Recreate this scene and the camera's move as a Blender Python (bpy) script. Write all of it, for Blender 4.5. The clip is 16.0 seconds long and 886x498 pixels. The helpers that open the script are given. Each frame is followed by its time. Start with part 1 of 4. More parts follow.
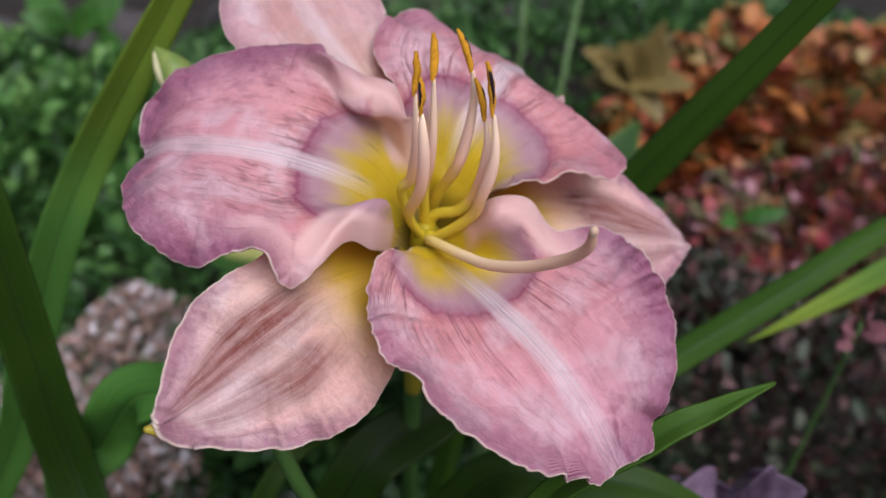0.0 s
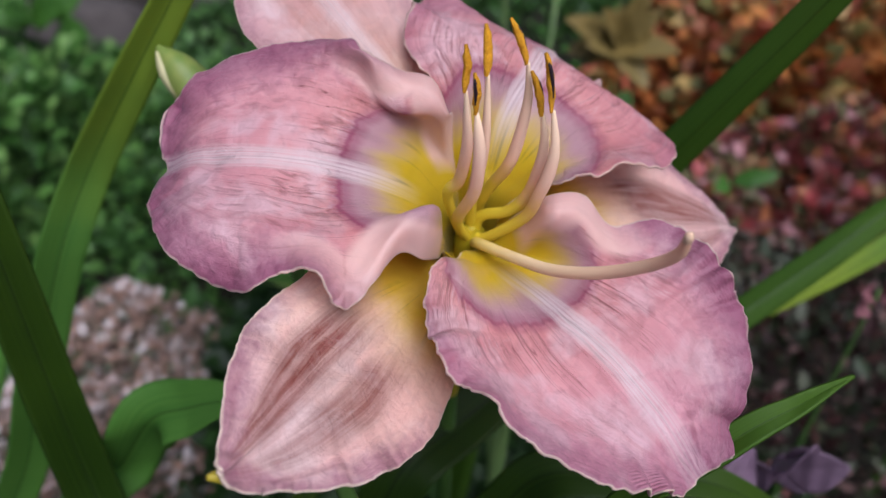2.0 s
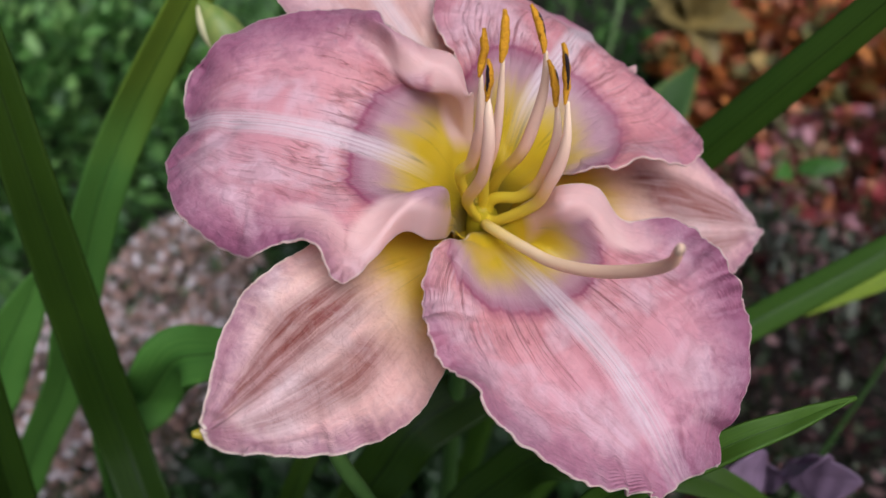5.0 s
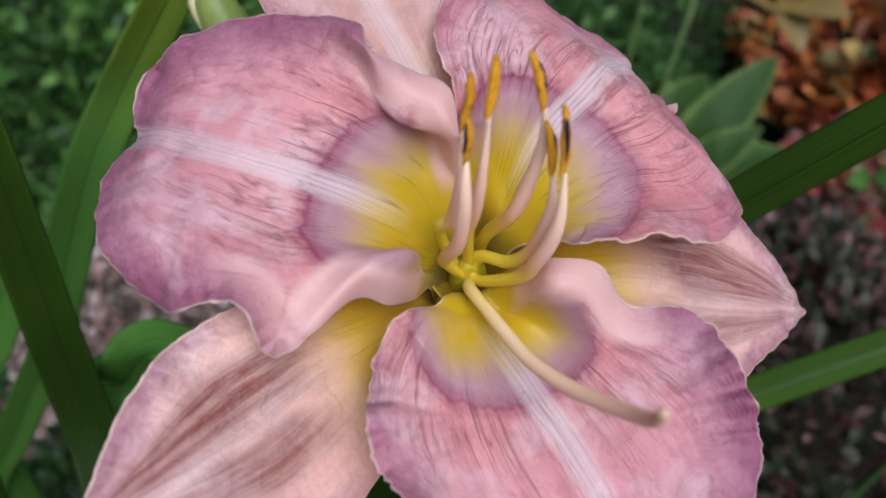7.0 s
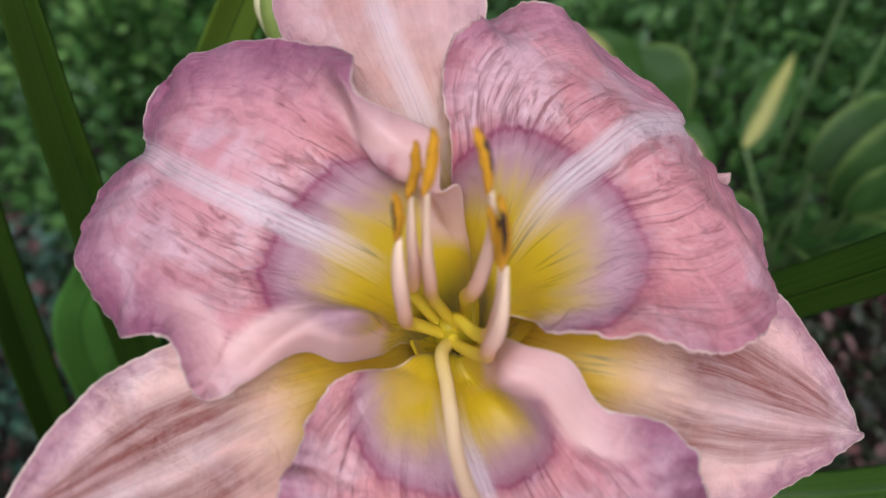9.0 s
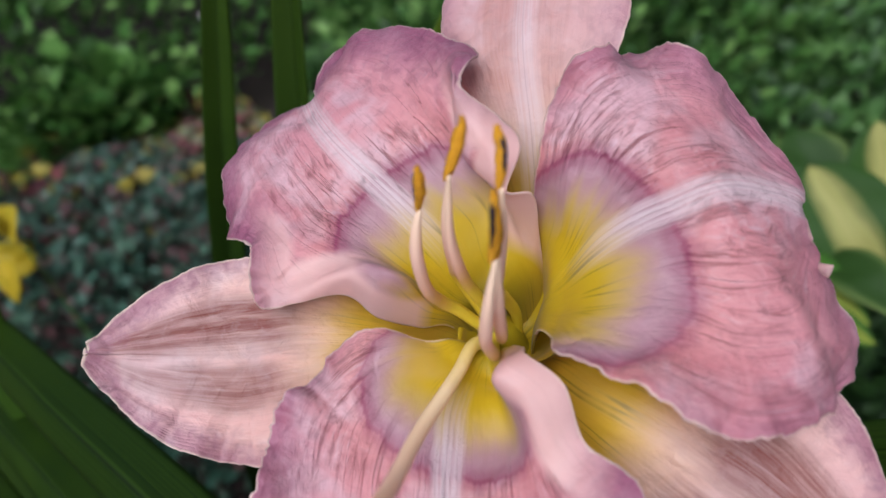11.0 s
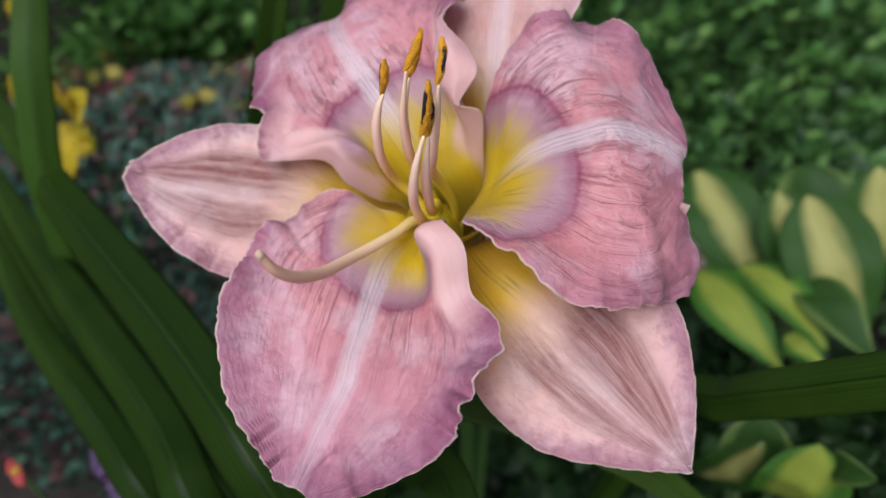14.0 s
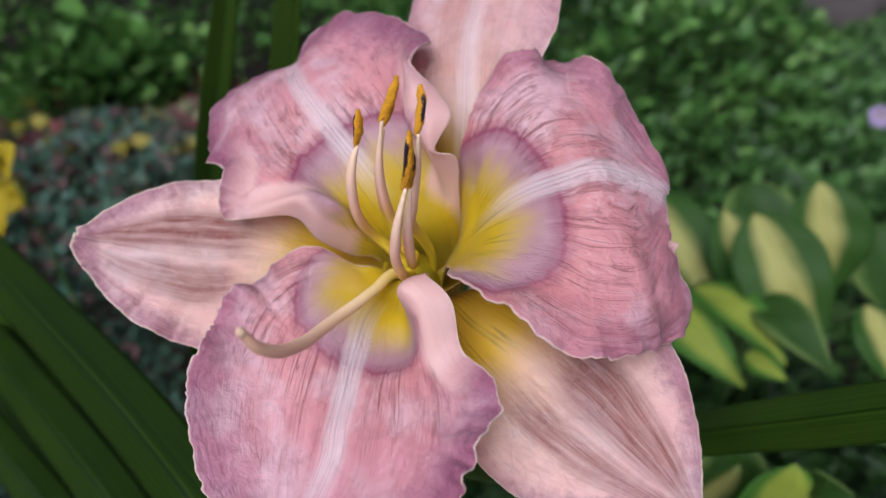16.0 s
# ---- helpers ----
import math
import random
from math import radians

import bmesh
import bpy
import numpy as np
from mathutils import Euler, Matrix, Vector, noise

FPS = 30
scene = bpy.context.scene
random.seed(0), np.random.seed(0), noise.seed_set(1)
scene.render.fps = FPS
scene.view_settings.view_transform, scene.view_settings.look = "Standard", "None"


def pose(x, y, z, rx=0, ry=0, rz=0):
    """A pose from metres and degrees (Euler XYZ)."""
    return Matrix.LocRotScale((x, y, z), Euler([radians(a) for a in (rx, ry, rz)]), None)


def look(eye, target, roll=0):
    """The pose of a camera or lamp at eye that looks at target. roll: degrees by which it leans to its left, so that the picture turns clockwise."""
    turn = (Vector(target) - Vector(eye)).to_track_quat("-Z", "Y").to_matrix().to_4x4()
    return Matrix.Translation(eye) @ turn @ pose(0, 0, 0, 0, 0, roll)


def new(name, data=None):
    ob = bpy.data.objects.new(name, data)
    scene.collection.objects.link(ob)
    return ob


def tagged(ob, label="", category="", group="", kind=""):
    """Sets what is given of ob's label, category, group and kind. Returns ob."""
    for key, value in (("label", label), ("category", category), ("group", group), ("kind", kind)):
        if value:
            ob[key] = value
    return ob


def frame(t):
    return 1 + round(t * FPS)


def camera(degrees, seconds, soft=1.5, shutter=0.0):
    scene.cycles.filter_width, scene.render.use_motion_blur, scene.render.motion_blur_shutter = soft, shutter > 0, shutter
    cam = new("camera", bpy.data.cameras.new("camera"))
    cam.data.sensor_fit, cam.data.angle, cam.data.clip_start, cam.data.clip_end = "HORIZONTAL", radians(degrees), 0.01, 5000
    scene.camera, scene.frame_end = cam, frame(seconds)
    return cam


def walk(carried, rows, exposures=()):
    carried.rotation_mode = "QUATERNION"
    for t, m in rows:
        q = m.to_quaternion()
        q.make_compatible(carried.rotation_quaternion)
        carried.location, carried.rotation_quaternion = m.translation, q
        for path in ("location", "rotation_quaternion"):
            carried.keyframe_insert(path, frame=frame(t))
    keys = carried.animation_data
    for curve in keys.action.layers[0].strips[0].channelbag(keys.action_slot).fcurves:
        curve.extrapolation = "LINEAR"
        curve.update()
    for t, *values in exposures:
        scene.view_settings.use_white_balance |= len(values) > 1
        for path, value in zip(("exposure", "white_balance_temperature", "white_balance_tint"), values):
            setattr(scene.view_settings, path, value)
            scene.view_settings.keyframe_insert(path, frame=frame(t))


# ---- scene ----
cam = camera(62.3, 16.0)
METRES, EYE, TILT, LEAN, TURN = 0.28, 0.70, -36.0, 0.0, 0.0
ROWS = [
    (0.0, 0.0, 0.0, 0.0, 0.0, 0.0, 0.0),
    (0.5, -0.0381, 0.0248, -0.0077, -0.57, 1.22, -0.08),
    (1.0, -0.0473, 0.0402, -0.0076, -2.33, 0.99, 1.64),
    (1.5, -0.0706, 0.0507, 0.021, -1.77, -0.87, 2.45),
    (2.0, -0.0654, 0.0444, 0.0304, -1.84, -2.17, 3.03),
    (2.5, -0.0582, 0.0362, 0.0402, -1.28, -1.95, 1.67),
    (3.0, -0.0516, 0.0332, 0.0447, -0.42, -3.41, -0.29),
    (5.5, -0.003, 0.0521, 0.0571, 4.25, -5.81, -3.35),
    (6.0, 0.019, 0.0841, 0.0722, 6.01, -6.51, -5.83),
    (6.5, 0.0242, 0.1262, 0.1034, 7.01, -8.01, -6.41),
    (7.0, 0.0266, 0.1557, 0.1355, 7.86, -10.16, -7.49),
    (7.5, 0.0264, 0.1814, 0.1825, 9.8, -12.78, -8.31),
    (8.0, 0.0501, 0.2071, 0.2004, 13.62, -14.31, -8.63),
    (10.5, 0.2495, 0.2834, 0.2274, 41.78, -18.24, -21.42),
    (11.0, 0.2745, 0.2938, 0.2409, 48.85, -20.79, -23.35),
    (11.5, 0.3023, 0.3078, 0.2337, 52.05, -23.58, -25.89),
    (12.0, 0.3196, 0.2862, 0.2515, 53.84, -25.92, -28.9),
    (12.5, 0.3497, 0.2637, 0.2675, 56.21, -26.56, -29.47),
    (13.0, 0.3971, 0.2424, 0.2872, 57.66, -27.09, -32.0),
    (13.5, 0.4489, 0.2408, 0.2714, 58.01, -26.13, -31.87),
    (14.0, 0.4665, 0.2436, 0.264, 57.18, -25.92, -32.95),
    (14.5, 0.4524, 0.236, 0.2466, 55.39, -23.76, -33.26),
    (15.0, 0.4389, 0.2363, 0.257, 53.82, -21.85, -33.17),
    (15.5, 0.4139, 0.2348, 0.2409, 51.9, -21.57, -32.56),
    (16.0, 0.4147, 0.2416, 0.2496, 50.77, -20.18, -31.56),
]
walk(cam, [(t, pose(0, 0, EYE, TILT, LEAN, TURN) @ pose(METRES * x, METRES * y, METRES * z, 90 + pitch, roll, yaw)) for t, x, y, z, yaw, pitch, roll in ROWS], [(0.0, -0.06, 5580, 14), (16.0, -0.06, 5580, 14)])

# ---- lens: the phone focuses on the flower, the garden behind is soft ----
cam.data.dof.use_dof = True
cam.data.dof.focus_distance = 0.163
cam.data.dof.aperture_fstop = 10.5

# ---- light: bright shade under an overcast sky ----
world = bpy.data.worlds.new("overcast_sky")
scene.world = world
world.use_nodes = True
wn = world.node_tree
sky = wn.nodes.new("ShaderNodeTexSky")
sky.sky_type = "NISHITA"
sky.sun_disc = False
sky.sun_elevation, sky.sun_rotation = radians(52), radians(140)
sky.air_density, sky.dust_density, sky.ozone_density = 0.5, 6.0, 0.4
wn.nodes["Background"].inputs["Strength"].default_value = 0.085
wn.links.new(sky.outputs["Color"], wn.nodes["Background"].inputs["Color"])
sun = new("sun", bpy.data.lights.new("sun", "SUN"))
sun.data.energy, sun.data.angle, sun.data.color = 2.7, radians(45), (1.0, 0.965, 0.91)
sun.matrix_world = look((0.6, -1.2, 3.1), (0, 0.2, 0.5))


# ---- materials ----
def material(name):
    m = bpy.data.materials.new(name)
    m.use_nodes = True
    nt = m.node_tree
    return m, nt, nt.nodes["Principled BSDF"]


def ramp(nt, source, stops, smooth=False, steps=False):
    n = nt.nodes.new("ShaderNodeValToRGB")
    el = n.color_ramp.elements
    el[0].position, el[1].position = stops[0][0], stops[-1][0]
    for p, _ in stops[1:-1]:
        el.new(p)
    for k, (p, c) in enumerate(stops):
        el[k].color = (*c, 1) if len(c) == 3 else (c[0], c[0], c[0], 1)
    n.color_ramp.interpolation = "CONSTANT" if steps else "EASE" if smooth else "LINEAR"
    nt.links.new(source, n.inputs["Fac"])
    return n.outputs["Color"]


def calc(nt, op, a, b=0.0, c=None):
    n = nt.nodes.new("ShaderNodeMath")
    n.operation = op
    for i, x in enumerate((a, b) if c is None else (a, b, c)):
        if isinstance(x, (int, float)):
            n.inputs[i].default_value = x
        else:
            nt.links.new(x, n.inputs[i])
    return n.outputs[0]


def blend(nt, fac, a, b, mode="MIX"):
    n = nt.nodes.new("ShaderNodeMix")
    n.data_type, n.blend_type = "RGBA", mode
    for key, x in ((0, fac), (6, a), (7, b)):
        if isinstance(x, (int, float)):
            n.inputs[key].default_value = x
        elif isinstance(x, tuple):
            n.inputs[key].default_value = (*x, 1)
        else:
            nt.links.new(x, n.inputs[key])
    return n.outputs[2]


def noise_at(nt, vector, scale, detail=3.0, rough=0.55, distort=0.0):
    n = nt.nodes.new("ShaderNodeTexNoise")
    n.inputs["Scale"].default_value, n.inputs["Detail"].default_value = scale, detail
    n.inputs["Roughness"].default_value, n.inputs["Distortion"].default_value = rough, distort
    if vector is not None:
        nt.links.new(vector, n.inputs["Vector"])
    return n.outputs["Fac"]


def scaled(nt, vector, sx, sy, sz=1.0):
    n = nt.nodes.new("ShaderNodeVectorMath")
    n.operation = "MULTIPLY"
    nt.links.new(vector, n.inputs[0])
    n.inputs[1].default_value = (sx, sy, sz)
    return n.outputs[0]


def attr(nt, name):
    n = nt.nodes.new("ShaderNodeAttribute")
    n.attribute_name = name
    return n.outputs["Fac"]


def bump(nt, bsdf, height, strength, distance):
    n = nt.nodes.new("ShaderNodeBump")
    n.inputs["Strength"].default_value, n.inputs["Distance"].default_value = strength, distance
    nt.links.new(height, n.inputs["Height"])
    nt.links.new(n.outputs["Normal"], bsdf.inputs["Normal"])
    return n.outputs["Normal"]


def thin(nt, bsdf, colour, share):
    """Lets some light through a thin leaf or petal."""
    t = nt.nodes.new("ShaderNodeBsdfTranslucent")
    mix = nt.nodes.new("ShaderNodeMixShader")
    mix.inputs["Fac"].default_value = share
    nt.links.new(colour, t.inputs["Color"])
    nt.links.new(bsdf.outputs["BSDF"], mix.inputs[1])
    nt.links.new(t.outputs["BSDF"], mix.inputs[2])
    nt.links.new(mix.outputs["Shader"], nt.nodes["Material Output"].inputs["Surface"])


def petal_material(name, tissue, rib, ring, bands, streak_colour, vein, wrinkled, margin_width, margin_share, margin_colour, rim_share, gold=0.0, soft=0.0):
    """Daylily tissue: a yellow throat that runs out along the veins into a greyed lilac eye with a dark outline, then crinkled
    pink with fine veins, a fluted pale midrib and a lilac margin with a thin cream rim."""
    m, nt, bsdf = material(name)
    uv = nt.nodes.new("ShaderNodeUVMap").outputs["UV"]
    obj = nt.nodes.new("ShaderNodeTexCoord").outputs["Object"]
    d, e, v, mm = attr(nt, "throat"), attr(nt, "margin"), attr(nt, "across"), attr(nt, "rib_distance")
    yellow, pale, eye, near_pink, far_pink, salmon = tissue

    def times(*xs):
        out = xs[0]
        for x in xs[1:]:
            out = calc(nt, "MULTIPLY", out, x)
        return out

    def centred(x, by):
        return calc(nt, "MULTIPLY", calc(nt, "SUBTRACT", x, 0.5), by)

    # lines that wander a little instead of running like a comb
    warp = nt.nodes.new("ShaderNodeTexNoise")
    warp.inputs["Scale"].default_value, warp.inputs["Detail"].default_value = 85.0, 2.5
    nt.links.new(obj, warp.inputs["Vector"])
    offset = nt.nodes.new("ShaderNodeVectorMath")
    offset.operation = "MULTIPLY_ADD"
    nt.links.new(warp.outputs["Color"], offset.inputs[0])
    offset.inputs[1].default_value = (0.022, 0.05, 0.0)
    nt.links.new(uv, offset.inputs[2])
    bent = offset.outputs[0]
    veins = noise_at(nt, scaled(nt, bent, 46, 2.6), 1.0, 2.0, 0.5, 0.25)
    fine = noise_at(nt, scaled(nt, bent, 130, 9), 1.0, 3.0, 0.6, 0.4)
    broad_streak = noise_at(nt, scaled(nt, bent, 9, 1.6), 1.0, 3.0, 0.55, 0.6)
    pucker = noise_at(nt, scaled(nt, bent, 24, 10), 1.0, 4.0, 0.62, 1.3)
    blotch = noise_at(nt, obj, 62.0, 3.0, 0.55, 0.3)
    cloud = noise_at(nt, obj, 34.0, 2.0, 0.5)
    mottle = noise_at(nt, obj, 420.0, 4.0, 0.62, 0.4)
    crepe = noise_at(nt, obj, 260.0, 4.0, 0.58, 0.5)

    # the yellow throat, run out in tongues along the veins
    rays = noise_at(nt, scaled(nt, uv, 15, 0.8), 1.0, 1.5, 0.4, 0.15)
    yd = calc(nt, "ADD", calc(nt, "ADD", d, centred(rays, 9.0)), centred(blotch, 4.0))
    yd = calc(nt, "SUBTRACT", yd, gold)
    in_yellow = ramp(nt, calc(nt, "DIVIDE", yd, 100.0), [(0.235, (1,)), (0.335, (0,))], True)
    in_pale = ramp(nt, calc(nt, "DIVIDE", yd, 100.0), [(0.29, (1,)), (0.375, (0,))], True)
    # greener tissue deep in the throat, darkened further with painted recess shade
    deep = ramp(nt, calc(nt, "DIVIDE", d, 100.0), [(0.02, (1,)), (0.17, (0,))], True)
    throat_yellow = blend(nt, deep, yellow, (0.34, 0.27, 0.004))
    groove_lines = ramp(nt, calc(nt, "ABSOLUTE", calc(nt, "SUBTRACT", rays, 0.5)), [(0.0, (1,)), (0.03, (0,))], True)
    throat_yellow = blend(nt, times(groove_lines, ramp(nt, blotch, [(0.42, (0,)), (0.62, (1,))]), 0.75), throat_yellow, (0.30, 0.21, 0.005))
    colour = blend(nt, in_pale, eye, pale)
    colour = blend(nt, in_yellow, colour, throat_yellow)
    # outer tissue: pink that cools outwards, with salmon and pale clouds
    out_far = ramp(nt, calc(nt, "DIVIDE", d, 100.0), [(0.42, (0,)), (0.78, (1,))])
    skin = blend(nt, out_far, near_pink, far_pink)
    skin = blend(nt, times(ramp(nt, cloud, [(0.36, (1,)), (0.58, (0,))], True), 0.34), skin, salmon)
    skin = blend(nt, times(ramp(nt, blotch, [(0.46, (0,)), (0.64, (1,))], True), 0.62), skin, tuple(0.55 * c + 0.42 for c in far_pink))
    skin = blend(nt, times(ramp(nt, broad_streak, [(0.34, (1,)), (0.54, (0,))], True), 0.30), skin, salmon)
    # rose-brown bands beside the middle of a sepal, broken into fibres
    if bands:
        drift = calc(nt, "ADD", v, centred(noise_at(nt, scaled(nt, uv, 2.2, 2.6), 1.0, 2.0), 0.5))
        drift = calc(nt, "ADD", drift, centred(veins, 0.12))
        first = ramp(nt, calc(nt, "ABSOLUTE", calc(nt, "ADD", drift, 0.22)), [(0.10, (1,)), (0.40, (0,))], True)
        second = ramp(nt, calc(nt, "ABSOLUTE", calc(nt, "SUBTRACT", drift, 0.30)), [(0.05, (0.8,)), (0.26, (0,))], True)
        run = ramp(nt, calc(nt, "ADD", calc(nt, "DIVIDE", d, 100.0), centred(blotch, 0.30)), [(0.36, (0,)), (0.52, (1,)), (0.82, (0.8,)), (1.0, (0.0,))])
        fibres = ramp(nt, noise_at(nt, scaled(nt, bent, 40, 4), 1.0, 4.0, 0.6, 0.6), [(0.38, (1,)), (0.66, (0.48,))])
        skin = blend(nt, times(calc(nt, "MAXIMUM", first, second), run, fibres, bands), skin, streak_colour)
    # crinkles in patches, fibres and a fine crepe; relief shading painted in, hollows darker and ridges paler
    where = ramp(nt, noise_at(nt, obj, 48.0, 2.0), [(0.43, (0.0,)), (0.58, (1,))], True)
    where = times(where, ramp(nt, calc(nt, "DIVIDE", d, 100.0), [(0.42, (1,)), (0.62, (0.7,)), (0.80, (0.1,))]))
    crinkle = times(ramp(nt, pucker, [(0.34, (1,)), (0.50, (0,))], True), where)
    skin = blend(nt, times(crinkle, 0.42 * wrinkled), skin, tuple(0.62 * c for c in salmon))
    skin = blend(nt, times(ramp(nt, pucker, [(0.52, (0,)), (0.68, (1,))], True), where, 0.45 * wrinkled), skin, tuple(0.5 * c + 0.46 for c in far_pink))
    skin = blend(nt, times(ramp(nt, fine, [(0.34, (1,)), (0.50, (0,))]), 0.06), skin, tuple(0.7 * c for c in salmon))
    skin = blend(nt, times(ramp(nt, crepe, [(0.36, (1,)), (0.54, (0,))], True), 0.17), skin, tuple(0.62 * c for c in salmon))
    skin = blend(nt, times(ramp(nt, mottle, [(0.56, (0,)), (0.70, (1,))]), 0.12), skin, tuple(0.5 * c + 0.45 for c in far_pink))
    # dark veins that leave the eye and fade outwards
    vd = calc(nt, "ADD", calc(nt, "DIVIDE", d, 100.0), centred(blotch, 0.34))
    reach = ramp(nt, vd, [(0.36, (0.9,)), (0.50, (0.85,)), (0.60, (0.35,)), (0.80, (0.0,))])
    few = ramp(nt, noise_at(nt, scaled(nt, bent, 15, 1.3), 1.0, 2.0), [(0.42, (0.0,)), (0.56, (1,))], True)
    line = times(ramp(nt, calc(nt, "ABSOLUTE", calc(nt, "SUBTRACT", noise_at(nt, scaled(nt, bent, 36, 2.4), 1.0, 2.5, 0.5, 0.5), 0.5)), [(0.0, (1,)), (0.024, (0,))], True), few, reach)
    skin = blend(nt, times(line, vein), skin, (0.36, 0.09, 0.10))
    # lilac margin, broken and pebbled
    ragged = calc(nt, "ADD", calc(nt, "ADD", e, centred(blotch, 11.0)), centred(crepe, 7.0))
    near = ramp(nt, calc(nt, "DIVIDE", ragged, margin_width), [(0.0, (1,)), (0.4, (0.7,)), (1.0, (0,))])
    near = times(near, attr(nt, "tint"), ramp(nt, calc(nt, "DIVIDE", d, 100.0), [(0.48, (0,)), (0.66, (1,))]))
    skin = blend(nt, times(near, margin_share), skin, margin_colour)
    skin = blend(nt, times(ramp(nt, mottle, [(0.38, (1,)), (0.54, (0,))]), near, 0.5 * margin_share), skin, tuple(0.72 * c for c in margin_colour))
    # eye outline: crisp, a little ragged, darker in places
    rd = calc(nt, "ADD", calc(nt, "ADD", d, centred(noise_at(nt, scaled(nt, bent, 22, 6), 1.0, 3.0, 0.6), 3.6)), centred(fine, 1.4))
    rd = calc(nt, "DIVIDE", rd, 100.0)
    outside = ramp(nt, rd, [(0.402 - soft, (0,)), (0.425 + soft, (1,))], True)
    colour = blend(nt, outside, colour, skin)
    outline = ramp(nt, rd, [(0.372, (0,)), (0.405, (0.6,)), (0.417, (1,)), (0.428, (0.45,)), (0.452, (0,))], True)
    colour = blend(nt, times(outline, ramp(nt, cloud, [(0.34, (0.6,)), (0.56, (1,))]), ring), colour, (0.36, 0.055, 0.14))
    # the lobes beside the throat are pale and smooth; light on their rolls is painted in too
    lobe = times(attr(nt, "lobe"), ramp(nt, calc(nt, "DIVIDE", e, 10.0), [(0.7, (1,)), (1.35, (0,))], True), ramp(nt, calc(nt, "DIVIDE", d, 100.0), [(0.17, (0,)), (0.23, (1,)), (0.50, (1,)), (0.66, (0,))]))
    colour = blend(nt, times(lobe, 0.85), colour, (0.93, 0.665, 0.60))
    # pale fluted midrib with a fine groove
    side = calc(nt, "ADD", calc(nt, "ABSOLUTE", mm), centred(fine, 1.6))
    on_rib = ramp(nt, calc(nt, "DIVIDE", side, 10.0), [(0.11, (1,)), (0.24, (0.7,)), (0.40, (0,))], True)
    flutes = nt.nodes.new("ShaderNodeTexNoise")
    flutes.inputs["Scale"].default_value, flutes.inputs["Detail"].default_value = 1.0, 2.0
    combine = nt.nodes.new("ShaderNodeCombineXYZ")
    nt.links.new(calc(nt, "MULTIPLY", mm, 1.9), combine.inputs["X"])
    nt.links.new(calc(nt, "MULTIPLY", d, 0.018), combine.inputs["Y"])
    nt.links.new(combine.outputs[0], flutes.inputs["Vector"])
    flute = flutes.outputs["Fac"]
    fade = ramp(nt, calc(nt, "DIVIDE", d, 100.0), [(0.18, (0,)), (0.36, (1,)), (0.66, (0.9,)), (0.92, (0.35,))])
    rib_on = times(on_rib, fade, ramp(nt, flute, [(0.36, (0.42,)), (0.56, (1,))]), rib)
    colour = blend(nt, rib_on, colour, (0.90, 0.78, 0.78))
    groove = ramp(nt, calc(nt, "ABSOLUTE", calc(nt, "ADD", mm, 0.12)), [(0.0, (1,)), (0.22, (0,))])
    colour = blend(nt, times(groove, fade, 0.45 * rib), colour, (0.44, 0.32, 0.34))
    # thin cream rim
    rim = ramp(nt, calc(nt, "ADD", e, calc(nt, "MULTIPLY", mottle, 0.9)), [(0.65, (1,)), (1.2, (0,))])
    rim = times(rim, ramp(nt, cloud, [(0.32, (0.5,)), (0.52, (1,))]))
    colour = blend(nt, times(rim, rim_share), colour, (0.90, 0.76, 0.62))
    nt.links.new(colour, bsdf.inputs["Base Color"])
    bsdf.inputs["Roughness"].default_value = 0.42
    bsdf.inputs["Specular IOR Level"].default_value = 0.5
    bsdf.inputs["Sheen Weight"].default_value = 0.12
    rough_part = times(calc(nt, "SUBTRACT", 1.0, calc(nt, "MULTIPLY", lobe, 0.85)), ramp(nt, calc(nt, "DIVIDE", d, 100.0), [(0.28, (0.08,)), (0.44, (1,))]))
    height = calc(nt, "SUBTRACT", times(veins, 0.16), times(crinkle, 0.34 * wrinkled))
    height = calc(nt, "ADD", height, times(fine, 0.12))
    height = calc(nt, "ADD", height, times(crepe, 0.95))
    height = calc(nt, "ADD", height, times(mottle, 0.28))
    height = calc(nt, "SUBTRACT", height, times(line, 0.3 * vein))
    height = calc(nt, "ADD", times(height, rough_part), times(flute, on_rib, 0.25))
    bump(nt, bsdf, height, 0.8, 0.0011)
    # light that has gone through the tissue is deeper in colour
    thin(nt, bsdf, blend(nt, 0.15, colour, colour, "MULTIPLY"), 0.42)
    return m


PETAL_TISSUE = ((0.74, 0.53, 0.003), (0.70, 0.51, 0.22), (0.60, 0.355, 0.395), (0.82, 0.385, 0.375), (0.84, 0.44, 0.515), (0.60, 0.20, 0.22))
SEPAL_TISSUE = ((0.78, 0.53, 0.03), (0.82, 0.57, 0.18), (0.90, 0.63, 0.36), (0.95, 0.69, 0.54), (0.95, 0.66, 0.63), (0.84, 0.44, 0.40))
BACK_TISSUE = ((0.76, 0.58, 0.06), (0.82, 0.64, 0.34), (0.86, 0.66, 0.46), (0.88, 0.66, 0.53), (0.86, 0.55, 0.56), (0.74, 0.42, 0.40))
LILAC = (0.39, 0.115, 0.215)
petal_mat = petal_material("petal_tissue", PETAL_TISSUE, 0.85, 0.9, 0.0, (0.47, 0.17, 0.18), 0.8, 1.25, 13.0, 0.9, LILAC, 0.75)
sepal_mat = petal_material("sepal_tissue", SEPAL_TISSUE, 0.10, 0.0, 1.1, (0.31, 0.085, 0.062), 0.10, 0.30, 6.0, 0.6, LILAC, 0.95, 7.0, 0.10)
back_sepal_mat = petal_material("pale_sepal_tissue", BACK_TISSUE, 0.6, 0.0, 0.6, (0.62, 0.28, 0.20), 0.20, 0.3, 7.0, 0.30, LILAC, 0.7, 9.0, 0.12)


